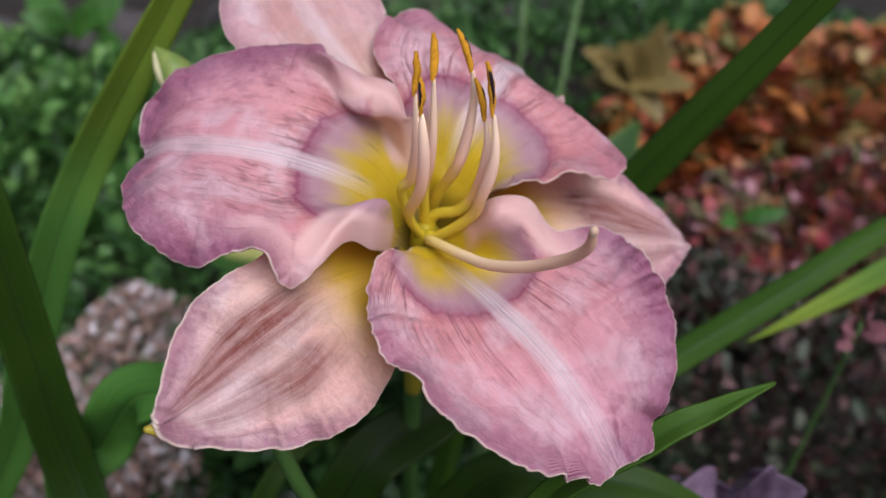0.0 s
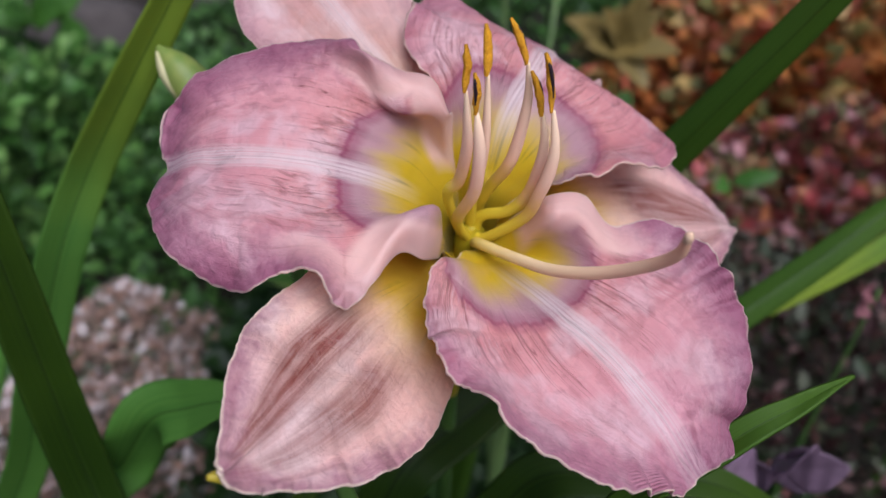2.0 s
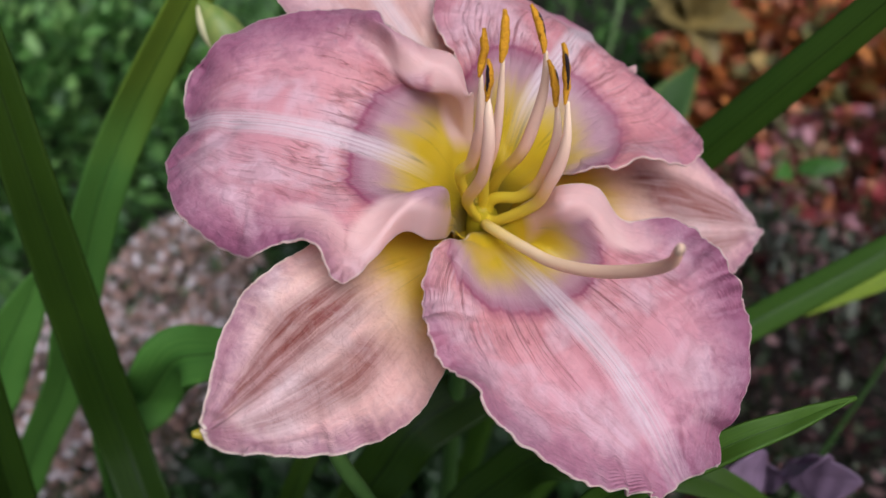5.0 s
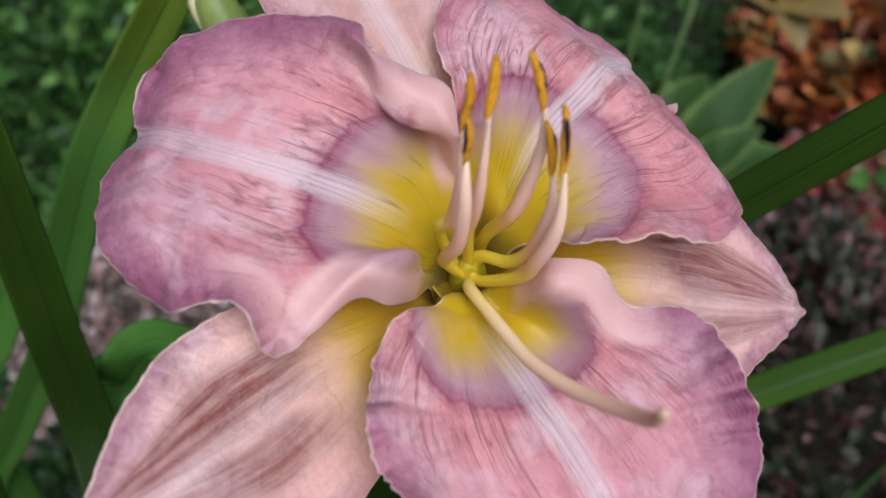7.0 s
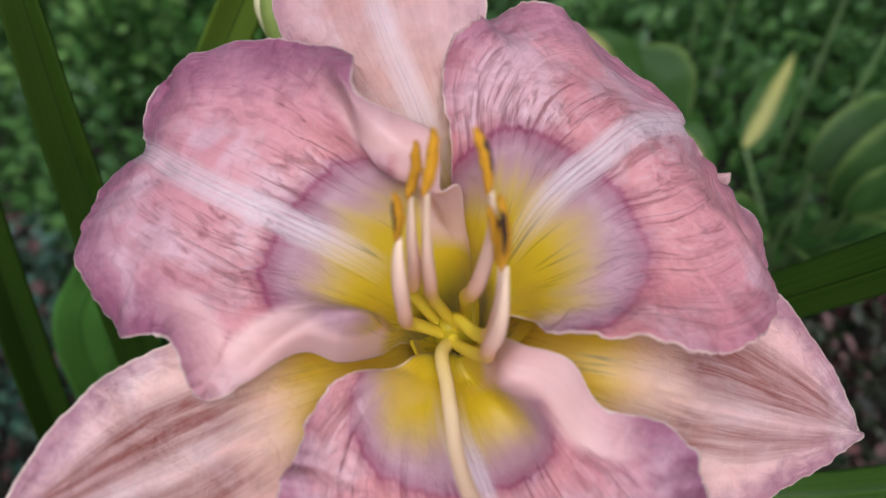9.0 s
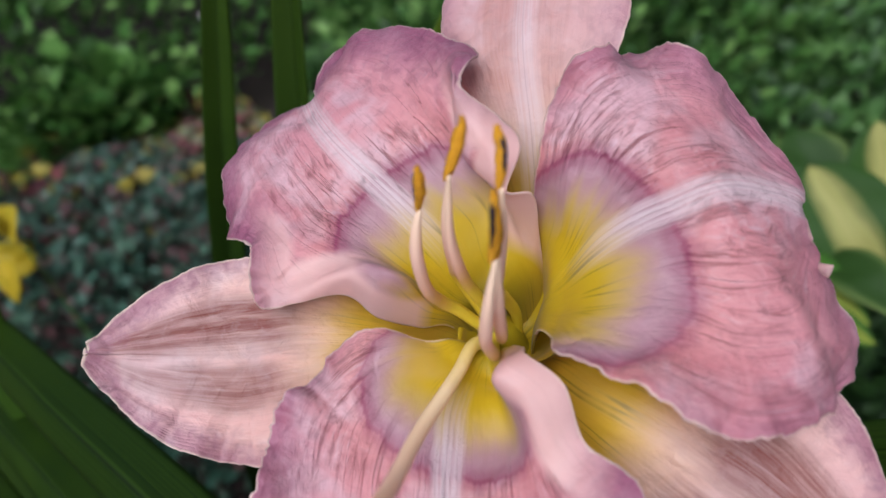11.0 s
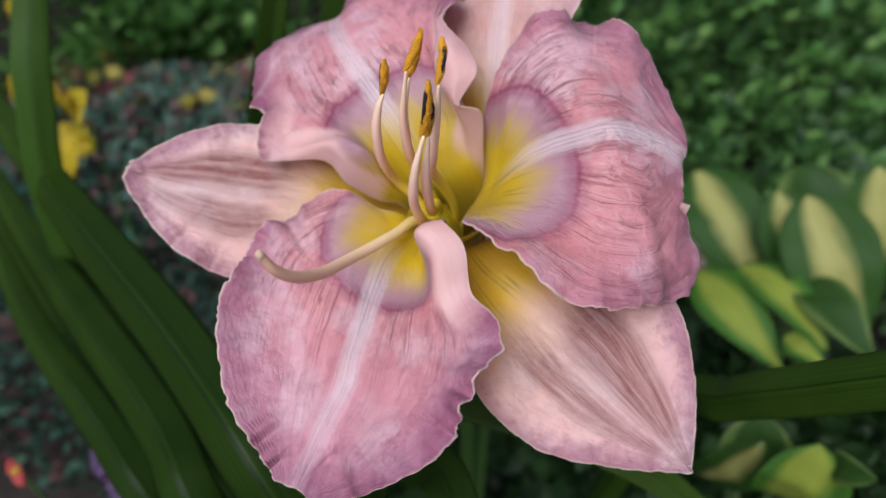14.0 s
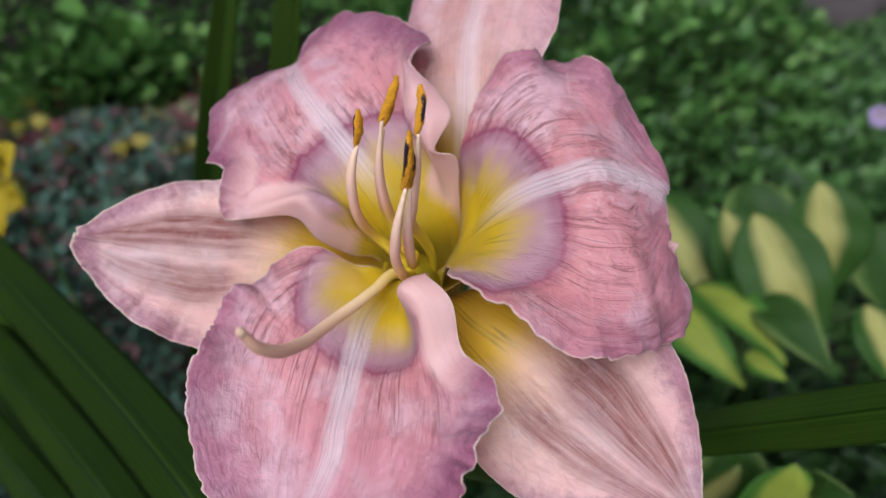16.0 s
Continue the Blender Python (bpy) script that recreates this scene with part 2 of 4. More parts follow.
def simple(name, colour_a, colour_b, scale, rough=0.5, bump_size=0.0, through_share=0.0, stretch=(1, 1, 1), spec=0.4):
    m, nt, bsdf = material(name)
    obj = nt.nodes.new("ShaderNodeTexCoord").outputs["Object"]
    n1 = noise_at(nt, scaled(nt, obj, *stretch), scale, 4.0, 0.6)
    n2 = noise_at(nt, obj, scale * 0.17, 2.0)
    colour = blend(nt, ramp(nt, n1, [(0.3, (0,)), (0.7, (1,))]), colour_a, colour_b)
    colour = blend(nt, calc(nt, "MULTIPLY", n2, 0.5), colour, tuple(c * 0.55 for c in colour_a))
    nt.links.new(colour, bsdf.inputs["Base Color"])
    bsdf.inputs["Roughness"].default_value = rough
    bsdf.inputs["Specular IOR Level"].default_value = spec
    if bump_size:
        bump(nt, bsdf, n1, 0.6, bump_size)
    if through_share:
        thin(nt, bsdf, colour, through_share)
    return m


def filament_material(name, stops):
    m, nt, bsdf = material(name)
    u = attr(nt, "along")
    obj = nt.nodes.new("ShaderNodeTexCoord").outputs["Object"]
    n1 = noise_at(nt, obj, 300.0, 3.0)
    f = calc(nt, "ADD", u, calc(nt, "MULTIPLY", calc(nt, "SUBTRACT", n1, 0.5), 0.12))
    colour = ramp(nt, f, stops)
    nt.links.new(colour, bsdf.inputs["Base Color"])
    bsdf.inputs["Roughness"].default_value = 0.52
    bsdf.inputs["Specular IOR Level"].default_value = 0.25
    bump(nt, bsdf, n1, 0.2, 0.0004)
    thin(nt, bsdf, colour, 0.08)
    return m


def strap_material(name, dark, light, tip, tip_from=0.72):
    """A daylily leaf: parallel veins, a yellowing tip and a thin dark keel line that paints the fold's shade."""
    m, nt, bsdf = material(name)
    uv = nt.nodes.new("ShaderNodeUVMap").outputs["UV"]
    obj = nt.nodes.new("ShaderNodeTexCoord").outputs["Object"]
    u, v = attr(nt, "along"), attr(nt, "across")
    lines = noise_at(nt, scaled(nt, uv, 34, 0.6), 1.0, 2.0)
    big = noise_at(nt, obj, 14.0, 3.0)
    colour = blend(nt, ramp(nt, lines, [(0.35, (0,)), (0.65, (1,))]), dark, light)
    colour = blend(nt, ramp(nt, big, [(0.4, (0,)), (0.7, (0.6,))]), colour, light)
    colour = blend(nt, ramp(nt, calc(nt, "ADD", u, calc(nt, "MULTIPLY", big, 0.3)), [(tip_from, (0,)), (tip_from + 0.35, (1,))]), colour, tip)
    colour = blend(nt, ramp(nt, calc(nt, "ABSOLUTE", v), [(0.0, (0.9,)), (0.07, (0,))]), colour, tuple(c * 0.4 for c in dark))
    nt.links.new(colour, bsdf.inputs["Base Color"])
    bsdf.inputs["Roughness"].default_value = 0.5
    bsdf.inputs["Specular IOR Level"].default_value = 0.25
    bump(nt, bsdf, lines, 0.4, 0.0006)
    thin(nt, bsdf, colour, 0.36)
    return m


def foliage_material(name, colours, rough=0.5):
    """Many small leaves, each island its own tone."""
    m, nt, bsdf = material(name)
    geo = nt.nodes.new("ShaderNodeNewGeometry")
    obj = nt.nodes.new("ShaderNodeTexCoord").outputs["Object"]
    stops = [(i / len(colours), c) for i, c in enumerate(colours)]
    colour = ramp(nt, geo.outputs["Random Per Island"], stops, steps=True)
    n1 = noise_at(nt, obj, 120.0, 3.0)
    colour = blend(nt, calc(nt, "MULTIPLY", n1, 0.5), colour, tuple(c * 0.4 for c in colours[0]))
    nt.links.new(colour, bsdf.inputs["Base Color"])
    bsdf.inputs["Roughness"].default_value = rough
    bsdf.inputs["Specular IOR Level"].default_value = 0.35
    thin(nt, bsdf, colour, 0.2)
    return m


def hosta_material(name, middle_a, middle_b, rim_a, rim_b, width):
    """A hosta leaf: a middle and a rim of different colour that feather into each other along the ribs."""
    m, nt, bsdf = material(name)
    uv = nt.nodes.new("ShaderNodeUVMap").outputs["UV"]
    obj = nt.nodes.new("ShaderNodeTexCoord").outputs["Object"]
    v = attr(nt, "across")
    lines = noise_at(nt, scaled(nt, uv, 22, 1.2), 1.0, 3.0)
    cloud = noise_at(nt, obj, 28.0, 2.0)
    f = calc(nt, "ADD", calc(nt, "ABSOLUTE", v), calc(nt, "MULTIPLY", calc(nt, "SUBTRACT", lines, 0.5), 0.45))
    f = calc(nt, "ADD", f, calc(nt, "MULTIPLY", calc(nt, "SUBTRACT", cloud, 0.5), 0.5))
    colour = blend(nt, ramp(nt, f, [(width - 0.18, (0,)), (width + 0.18, (1,))]), blend(nt, lines, middle_a, middle_b), blend(nt, lines, rim_a, rim_b))
    nt.links.new(colour, bsdf.inputs["Base Color"])
    bsdf.inputs["Roughness"].default_value = 0.55
    bsdf.inputs["Specular IOR Level"].default_value = 0.25
    bump(nt, bsdf, lines, 0.5, 0.002)
    thin(nt, bsdf, colour, 0.25)
    return m


filament_mat = filament_material("filament_tissue", [(0.10, (0.76, 0.60, 0.015)), (0.40, (0.78, 0.60, 0.05)), (0.50, (0.80, 0.52, 0.18)), (0.60, (0.86, 0.53, 0.36)), (0.70, (0.88, 0.58, 0.43)), (1.0, (0.90, 0.68, 0.46))])
style_mat = filament_material("style_tissue", [(0.10, (0.66, 0.54, 0.04)), (0.24, (0.78, 0.60, 0.20)), (0.40, (0.96, 0.74, 0.42)), (0.70, (0.95, 0.64, 0.42)), (1.0, (0.85, 0.50, 0.33))])
pollen_mat = simple("orange_pollen", (0.86, 0.43, 0.010), (0.58, 0.24, 0.005), 2600.0, 0.9, 0.0008)
pore_mat = simple("dark_anther_slit", (0.012, 0.007, 0.012), (0.03, 0.012, 0.02), 900.0, 0.6)
stigma_mat = simple("stigma_tissue", (0.80, 0.56, 0.38), (0.70, 0.46, 0.30), 900.0, 0.7, 0.0003)
tube_mat = simple("flower_tube", (0.60, 0.48, 0.03), (0.46, 0.40, 0.03), 90.0, 0.5)
throat_mat = simple("yellow_throat_tissue", (0.66, 0.52, 0.01), (0.54, 0.44, 0.01), 200.0, 0.5, 0.0003, 0.2)
stem_mat = simple("green_scape", (0.07, 0.16, 0.03), (0.11, 0.22, 0.05), 60.0, 0.45, 0.0, 0.0, (4, 4, 0.4))
bud_mat = simple("bud_skin", (0.30, 0.36, 0.08), (0.16, 0.27, 0.05), 60.0, 0.45, 0.0, 0.1, (4, 4, 0.6))
# darker copy for low and side leaves, their shade put into the green
shaded_leaf_mat = strap_material("shaded_daylily_leaf", (0.013, 0.034, 0.003), (0.028, 0.064, 0.004), (0.045, 0.092, 0.006))
mid_leaf_mat = strap_material("mid_green_daylily_leaf", (0.036, 0.088, 0.008), (0.068, 0.145, 0.013), (0.080, 0.165, 0.015))
fresh_leaf_mat = strap_material("fresh_green_daylily_leaf", (0.070, 0.200, 0.030), (0.115, 0.275, 0.042), (0.120, 0.29, 0.045))
lime_leaf_mat = strap_material("lime_daylily_leaf", (0.070, 0.190, 0.030), (0.115, 0.265, 0.040), (0.26, 0.36, 0.03), 0.72)
hosta_mat = hosta_material("variegated_hosta", (0.28, 0.30, 0.065), (0.52, 0.49, 0.17), (0.020, 0.065, 0.008), (0.046, 0.115, 0.014), 0.33)
green_hosta_mat = hosta_material("green_hosta", (0.020, 0.058, 0.008), (0.042, 0.100, 0.014), (0.10, 0.18, 0.035), (0.20, 0.27, 0.07), 0.84)
yellow_hosta_mat = hosta_material("yellowing_hosta", (0.20, 0.30, 0.03), (0.38, 0.42, 0.06), (0.04, 0.13, 0.014), (0.08, 0.20, 0.02), 0.52)
soil_mat = simple("garden_soil", (0.034, 0.025, 0.018), (0.014, 0.011, 0.008), 60.0, 0.95, 0.01)
stone_mat = simple("dark_stone", (0.10, 0.085, 0.08), (0.05, 0.042, 0.04), 30.0, 0.9, 0.006)

cream_mat = simple("cream_stripe", (0.62, 0.58, 0.32), (0.50, 0.48, 0.22), 90.0, 0.5)
yellow_bud_mat = simple("yellow_bud_skin", (0.50, 0.36, 0.02), (0.36, 0.34, 0.04), 90.0, 0.45)
pale_stem_mat = simple("pale_green_stalk", (0.16, 0.25, 0.08), (0.11, 0.19, 0.06), 60.0, 0.5)
red_stem_mat = simple("reddish_stem", (0.16, 0.07, 0.06), (0.10, 0.05, 0.04), 60.0, 0.6)
plum_mat = simple("plum_leaf", (0.22, 0.14, 0.21), (0.15, 0.10, 0.14), 120.0, 0.5, 0.0008, 0.15)
pink_leaf_mat = simple("dull_pink_leaf", (0.34, 0.14, 0.16), (0.22, 0.09, 0.10), 160.0, 0.5, 0.0006, 0.15)
yellow_leaf_mat = simple("yellow_leaf", (0.62, 0.44, 0.01), (0.44, 0.38, 0.02), 60.0, 0.5, 0.001, 0.25)
tan_yellow_mat = simple("dull_yellow_leaf", (0.38, 0.30, 0.03), (0.24, 0.22, 0.03), 60.0, 0.6, 0.001, 0.2)
lime_mat = simple("lime_leaf", (0.07, 0.19, 0.02), (0.045, 0.13, 0.02), 60.0, 0.5, 0.001, 0.25)
tan_leaf_mat = simple("yellow_olive_leaf", (0.27, 0.19, 0.05), (0.18, 0.14, 0.045), 60.0, 0.55, 0.001, 0.2)
pansy_mat = simple("dark_purple_petal", (0.07, 0.035, 0.09), (0.035, 0.02, 0.05), 200.0, 0.6)
red_flower_mat = simple("red_petal", (0.45, 0.06, 0.05), (0.30, 0.04, 0.04), 200.0, 0.5)
lilac_mat = simple("lilac_petal", (0.40, 0.32, 0.50), (0.32, 0.24, 0.42), 200.0, 0.5)
white_flower_mat = simple("white_petal", (0.75, 0.75, 0.72), (0.6, 0.6, 0.58), 200.0, 0.5)
green_mat = foliage_material("green_leaves", [(0.026, 0.068, 0.014), (0.050, 0.130, 0.025), (0.078, 0.190, 0.038), (0.125, 0.260, 0.06)])
light_green_mat = foliage_material("light_green_leaves", [(0.04, 0.10, 0.02), (0.085, 0.22, 0.04), (0.14, 0.31, 0.06), (0.22, 0.40, 0.10)])
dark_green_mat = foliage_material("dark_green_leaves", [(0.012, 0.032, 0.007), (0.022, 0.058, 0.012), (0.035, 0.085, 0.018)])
orange_mat = foliage_material("orange_leaves", [(0.52, 0.17, 0.04), (0.60, 0.24, 0.06), (0.46, 0.34, 0.12), (0.46, 0.12, 0.07), (0.16, 0.20, 0.06), (0.30, 0.10, 0.04)])
rosy_mat = foliage_material("rosy_leaves", [(0.46, 0.10, 0.10), (0.12, 0.15, 0.06), (0.50, 0.20, 0.08), (0.26, 0.08, 0.07), (0.44, 0.32, 0.16), (0.54, 0.30, 0.32), (0.09, 0.13, 0.05)])
red_mat = foliage_material("dark_red_leaves", [(0.07, 0.025, 0.022), (0.022, 0.034, 0.016), (0.19, 0.085, 0.075), (0.045, 0.075, 0.034), (0.02, 0.026, 0.014), (0.36, 0.22, 0.20), (0.08, 0.10, 0.05), (0.028, 0.045, 0.018), (0.05, 0.02, 0.02), (0.13, 0.15, 0.10)])
white_mat = foliage_material("pinkish_white_florets", [(0.84, 0.76, 0.75), (0.46, 0.27, 0.20), (0.24, 0.12, 0.07), (0.12, 0.07, 0.04), (0.05, 0.08, 0.025), (0.34, 0.18, 0.11), (0.62, 0.46, 0.42)])
teal_mat = foliage_material("grey_green_leaves", [(0.04, 0.09, 0.06), (0.06, 0.145, 0.095), (0.05, 0.08, 0.05), (0.15, 0.065, 0.065), (0.09, 0.18, 0.11)])
red_patch_mat = foliage_material("reddish_leaves", [(0.24, 0.075, 0.08), (0.15, 0.06, 0.07), (0.10, 0.15, 0.07), (0.18, 0.07, 0.07), (0.15, 0.20, 0.08), (0.42, 0.37, 0.05)])


# ---- building helpers ----
def finish(name, me, mat, parent=None, label="", smooth=True):
    me.materials.append(mat)
    if smooth:
        me.polygons.foreach_set("use_smooth", [True] * len(me.polygons))
    ob = new(name, me)
    if parent is not None:
        ob.parent = parent
    if label:
        ob["label"] = label
    return ob


def thing(name, place, label, category, group="", kind=""):
    ob = new(name)
    ob.location = place
    ob.empty_display_size = 0.02
    return tagged(ob, label, category, group, kind)


def curve(points, n):
    """n points on a smooth curve through the given ones, evenly spaced in parameter."""
    p = np.array(points, float)
    p = np.vstack([2 * p[0] - p[1], p, 2 * p[-1] - p[-2]])
    where = np.linspace(0, len(points) - 1, n)
    i = np.minimum(where.astype(int), len(points) - 2)
    f = (where - i)[:, None]
    a, b, c, d = p[i], p[i + 1], p[i + 2], p[i + 3]
    return b + 0.5 * f * ((c - a) + f * (2 * a - 5 * b + 4 * c - d + f * (3 * (b - c) + d - a)))


LATTICE = np.random.RandomState(7).uniform(-1, 1, (64, 64, 64))


def ripple(x, y, z=0.0):
    """Smooth random values of about -1..1 for whole arrays of places."""
    x, y, z = np.broadcast_arrays(np.asarray(x, float), np.asarray(y, float), np.asarray(z, float))
    cells = [np.floor(q).astype(int) for q in (x, y, z)]
    fx, fy, fz = (q - c for q, c in zip((x, y, z), cells))
    fx, fy, fz = (q * q * q * (q * (q * 6 - 15) + 10) for q in (fx, fy, fz))
    total = np.zeros(x.shape)
    for i in (0, 1):
        for j in (0, 1):
            for k in (0, 1):
                share = (fx if i else 1 - fx) * (fy if j else 1 - fy) * (fz if k else 1 - fz)
                total += share * LATTICE[(cells[0] + i) % 64, (cells[1] + j) % 64, (cells[2] + k) % 64]
    return total


def grid_mesh(name, pos, attrs, uv):
    """A mesh from an nu x nv x 3 array, with per-point values and a UV map."""
    nu, nv = pos.shape[:2]
    idx = np.arange(nu * nv).reshape(nu, nv)
    quads = np.stack([idx[:-1, :-1], idx[:-1, 1:], idx[1:, 1:], idx[1:, :-1]], -1).reshape(-1, 4)
    me = bpy.data.meshes.new(name)
    me.from_pydata(pos.reshape(-1, 3).tolist(), [], quads.tolist())
    for key, value in attrs.items():
        me.attributes.new(key, "FLOAT", "POINT").data.foreach_set("value", np.asarray(value, np.float32).ravel())
    layer = me.uv_layers.new(name="UVMap")
    loops = np.empty(len(me.loops), np.int32)
    me.loops.foreach_get("vertex_index", loops)
    layer.data.foreach_set("uv", uv.reshape(-1, 2)[loops].astype(np.float32).ravel())
    return me


THROAT = np.array((-5.0, 171.0, 582.0))


def tepal(name, mat, parent, rails, stations, frill, seed, eye=41.0, label="", curl=1.0, calm=(30.0, 30.0), lobes=(0.0, 0.0), tint=(1.0, 1.0), pinch=0.0):
    """A petal or sepal lofted over lengthwise curves (millimetres, base to tip) that lie at the stations -1..1 across it,
    with a pleated, crimped margin and a puckered skin."""
    nu, nv = 250, 200
    lines = np.stack([curve(r, nu) for r in rails], 1)
    knots, v = np.array(stations), np.linspace(-1, 1, nv)
    # even parameter of the cross curve for each place across
    where = np.interp(v, knots, np.linspace(0, 1, len(knots)))
    dense = np.linspace(0, 1, 241)
    pos = np.empty((nu, nv, 3))
    for i in range(nu):
        cross = curve(lines[i], 241)
        for k in range(3):
            pos[i, :, k] = np.interp(where, dense, cross[:, k])
    du, dv = np.gradient(pos, axis=0), np.gradient(pos, axis=1)
    normal = np.cross(du, dv)
    normal /= np.linalg.norm(normal, axis=2, keepdims=True) + 1e-9
    border = np.vstack([pos[30:, 0], pos[-1, 1:-1], pos[30:, -1][::-1]])
    run = np.concatenate([[0], np.cumsum(np.linalg.norm(np.diff(border, axis=0), axis=1))])
    margin, nearest = np.empty((nu, nv)), np.empty((nu, nv))
    for i in range(nu):
        gap = ((pos[i][:, None] - border[None]) ** 2).sum(-1)
        near = gap.argmin(1)
        margin[i], nearest[i] = np.sqrt(gap[np.arange(nv), near]), run[near]
    throat = np.linalg.norm(pos - THROAT, axis=2)
    facing = 1.0 if (normal @ np.array((0.2, -0.6, 0.75))).mean() > 0 else -1.0
    # true width along each row, from the midrib
    step = np.concatenate([np.zeros((nu, 1)), np.linalg.norm(np.diff(pos, axis=1), axis=2)], 1).cumsum(1)
    width = step - np.array([np.interp(0.0, v, row) for row in step])[:, None]
    even = np.median(width[nu // 3 : 3 * nu // 4], axis=0)
    length = np.concatenate([[0], np.linalg.norm(np.diff(pos[:, nv // 2], axis=0), axis=1).cumsum()])
    x, y, z = pos[..., 0], pos[..., 1], pos[..., 2]
    e, s = margin, nearest
    far = np.clip((throat - calm[0]) / calm[1], 0, 1)
    side = np.where(v < 0, lobes[0], lobes[1])[None, :]
    far = far * (1 - side * (1 - np.clip((throat - 36) / 18, 0, 1)))
    # crimps across the margin: few deep ones, many small ones, in groups
    group = np.clip(0.65 + 0.9 * ripple(s * 0.045, seed, 3.0), 0.15, 1.5)
    pleat = 1.4 * ripple(s * 0.13, seed, 0.0) + 0.9 * group * ripple(s * 0.30, seed, 4.0) + 0.22 * group * ripple(s * 0.62, seed, 7.0)
    wave = frill * far * (2.1 * pleat * (np.exp(-e / 4.8) - 0.35 * np.exp(-e / 1.8)))
    wave += frill * far * group * 0.28 * ripple(s * 0.85, e * 0.10, seed) * np.exp(-e / 3.5)
    wave += far * (1.25 * ripple(x * 0.06, y * 0.06 + seed, z * 0.06) + 0.45 * ripple(x * 0.17, y * 0.17 + seed, z * 0.17))
    wave -= facing * curl * far * np.exp(-e / 3.0)
    # ribs along the veins and small puckers, in patches
    lane, run_out = np.broadcast_arrays(even[None, :], length[:, None])
    patch = np.clip(0.5 + 1.2 * ripple(x * 0.07 + 9, y * 0.07, z * 0.07 + seed), 0.1, 1.0)
    bend = 1.6 * ripple(x * 0.16, y * 0.16, z * 0.16 + seed)
    skin = 0.22 * ripple(lane * 0.22 + bend * 0.3, run_out * 0.05, seed) + 0.11 * patch * ripple(lane * 0.55 + bend * 0.6, run_out * 0.20, seed + 5)
    skin += 0.06 * patch * ripple(lane * 1.1 + bend, run_out * 0.45, seed + 9)
    wave += skin * np.minimum(1.0, throat / 50) * np.clip(e / 3.0, 0.3, 1)
    grow = frill * far * np.exp(-e / 1.6) * (0.40 * ripple(s * 0.4, seed, 2.0) + 0.28 * ripple(s * 1.1, seed, 6.0))
    outward = dv / (np.linalg.norm(dv, axis=2, keepdims=True) + 1e-9) * np.sign(v)[None, :, None]
    pos = pos + normal * wave[..., None] + outward * grow[..., None]
    uv = np.stack([lane / 60.0 + 0.5 + seed * 3.1, run_out / 90.0], -1)
    across = np.broadcast_to(v[None, :], (nu, nv))
    # the eye narrows towards the edges of the petal
    ringed = throat * 41.0 / eye + pinch * np.clip((np.abs(across) - 0.4) / 0.6, 0, 1) ** 1.5 * np.clip((throat - 12) / 15, 0, 1)
    me = grid_mesh(name, pos / 1000.0, {"throat": ringed, "margin": margin, "across": across, "rib_distance": width, "lobe": np.where(across < 0, lobes[0], lobes[1]), "tint": np.where(across < 0, tint[0], tint[1])}, uv)
    ob = finish(name, me, mat, parent, label)
    solid = ob.modifiers.new("thickness", "SOLIDIFY")
    solid.thickness, solid.offset = 0.0005, 0.0
    return ob


def tube(name, points, radii, mat, parent, label="", sides=14, n=48, flat=1.0):
    """A round stalk along a smooth curve; radii in the curve's units, tapered from point to point."""
    path = curve(points, n)
    rad = curve([(r, 0, 0) for r in radii], n)[:, 0]
    tang = np.gradient(path, axis=0)
    tang /= np.linalg.norm(tang, axis=1, keepdims=True)
    side = np.cross(tang[0], (0.3, 0.2, 0.9))
    pos = np.empty((n, sides + 1, 3))
    for i in range(n):
        side = side - tang[i] * (side @ tang[i])
        side /= np.linalg.norm(side)
        other = np.cross(tang[i], side)
        for j in range(sides + 1):
            a = 2 * math.pi * j / sides
            pos[i, j] = path[i] + rad[i] * (math.cos(a) * side + flat * math.sin(a) * other)
    along = np.broadcast_to(np.linspace(0, 1, n)[:, None], (n, sides + 1))
    uv = np.stack(np.broadcast_arrays(np.linspace(0, 1, sides + 1)[None, :], np.linspace(0, 1, n)[:, None]), -1)
    me = grid_mesh(name, pos / 1000.0, {"along": along}, uv)
    bm = bmesh.new()
    bm.from_mesh(me)
    bmesh.ops.remove_doubles(bm, verts=bm.verts, dist=1e-6)
    bmesh.ops.holes_fill(bm, edges=bm.edges, sides=40)
    bmesh.ops.recalc_face_normals(bm, faces=bm.faces)
    bm.to_mesh(me)
    bm.free()
    return finish(name, me, mat, parent, label)


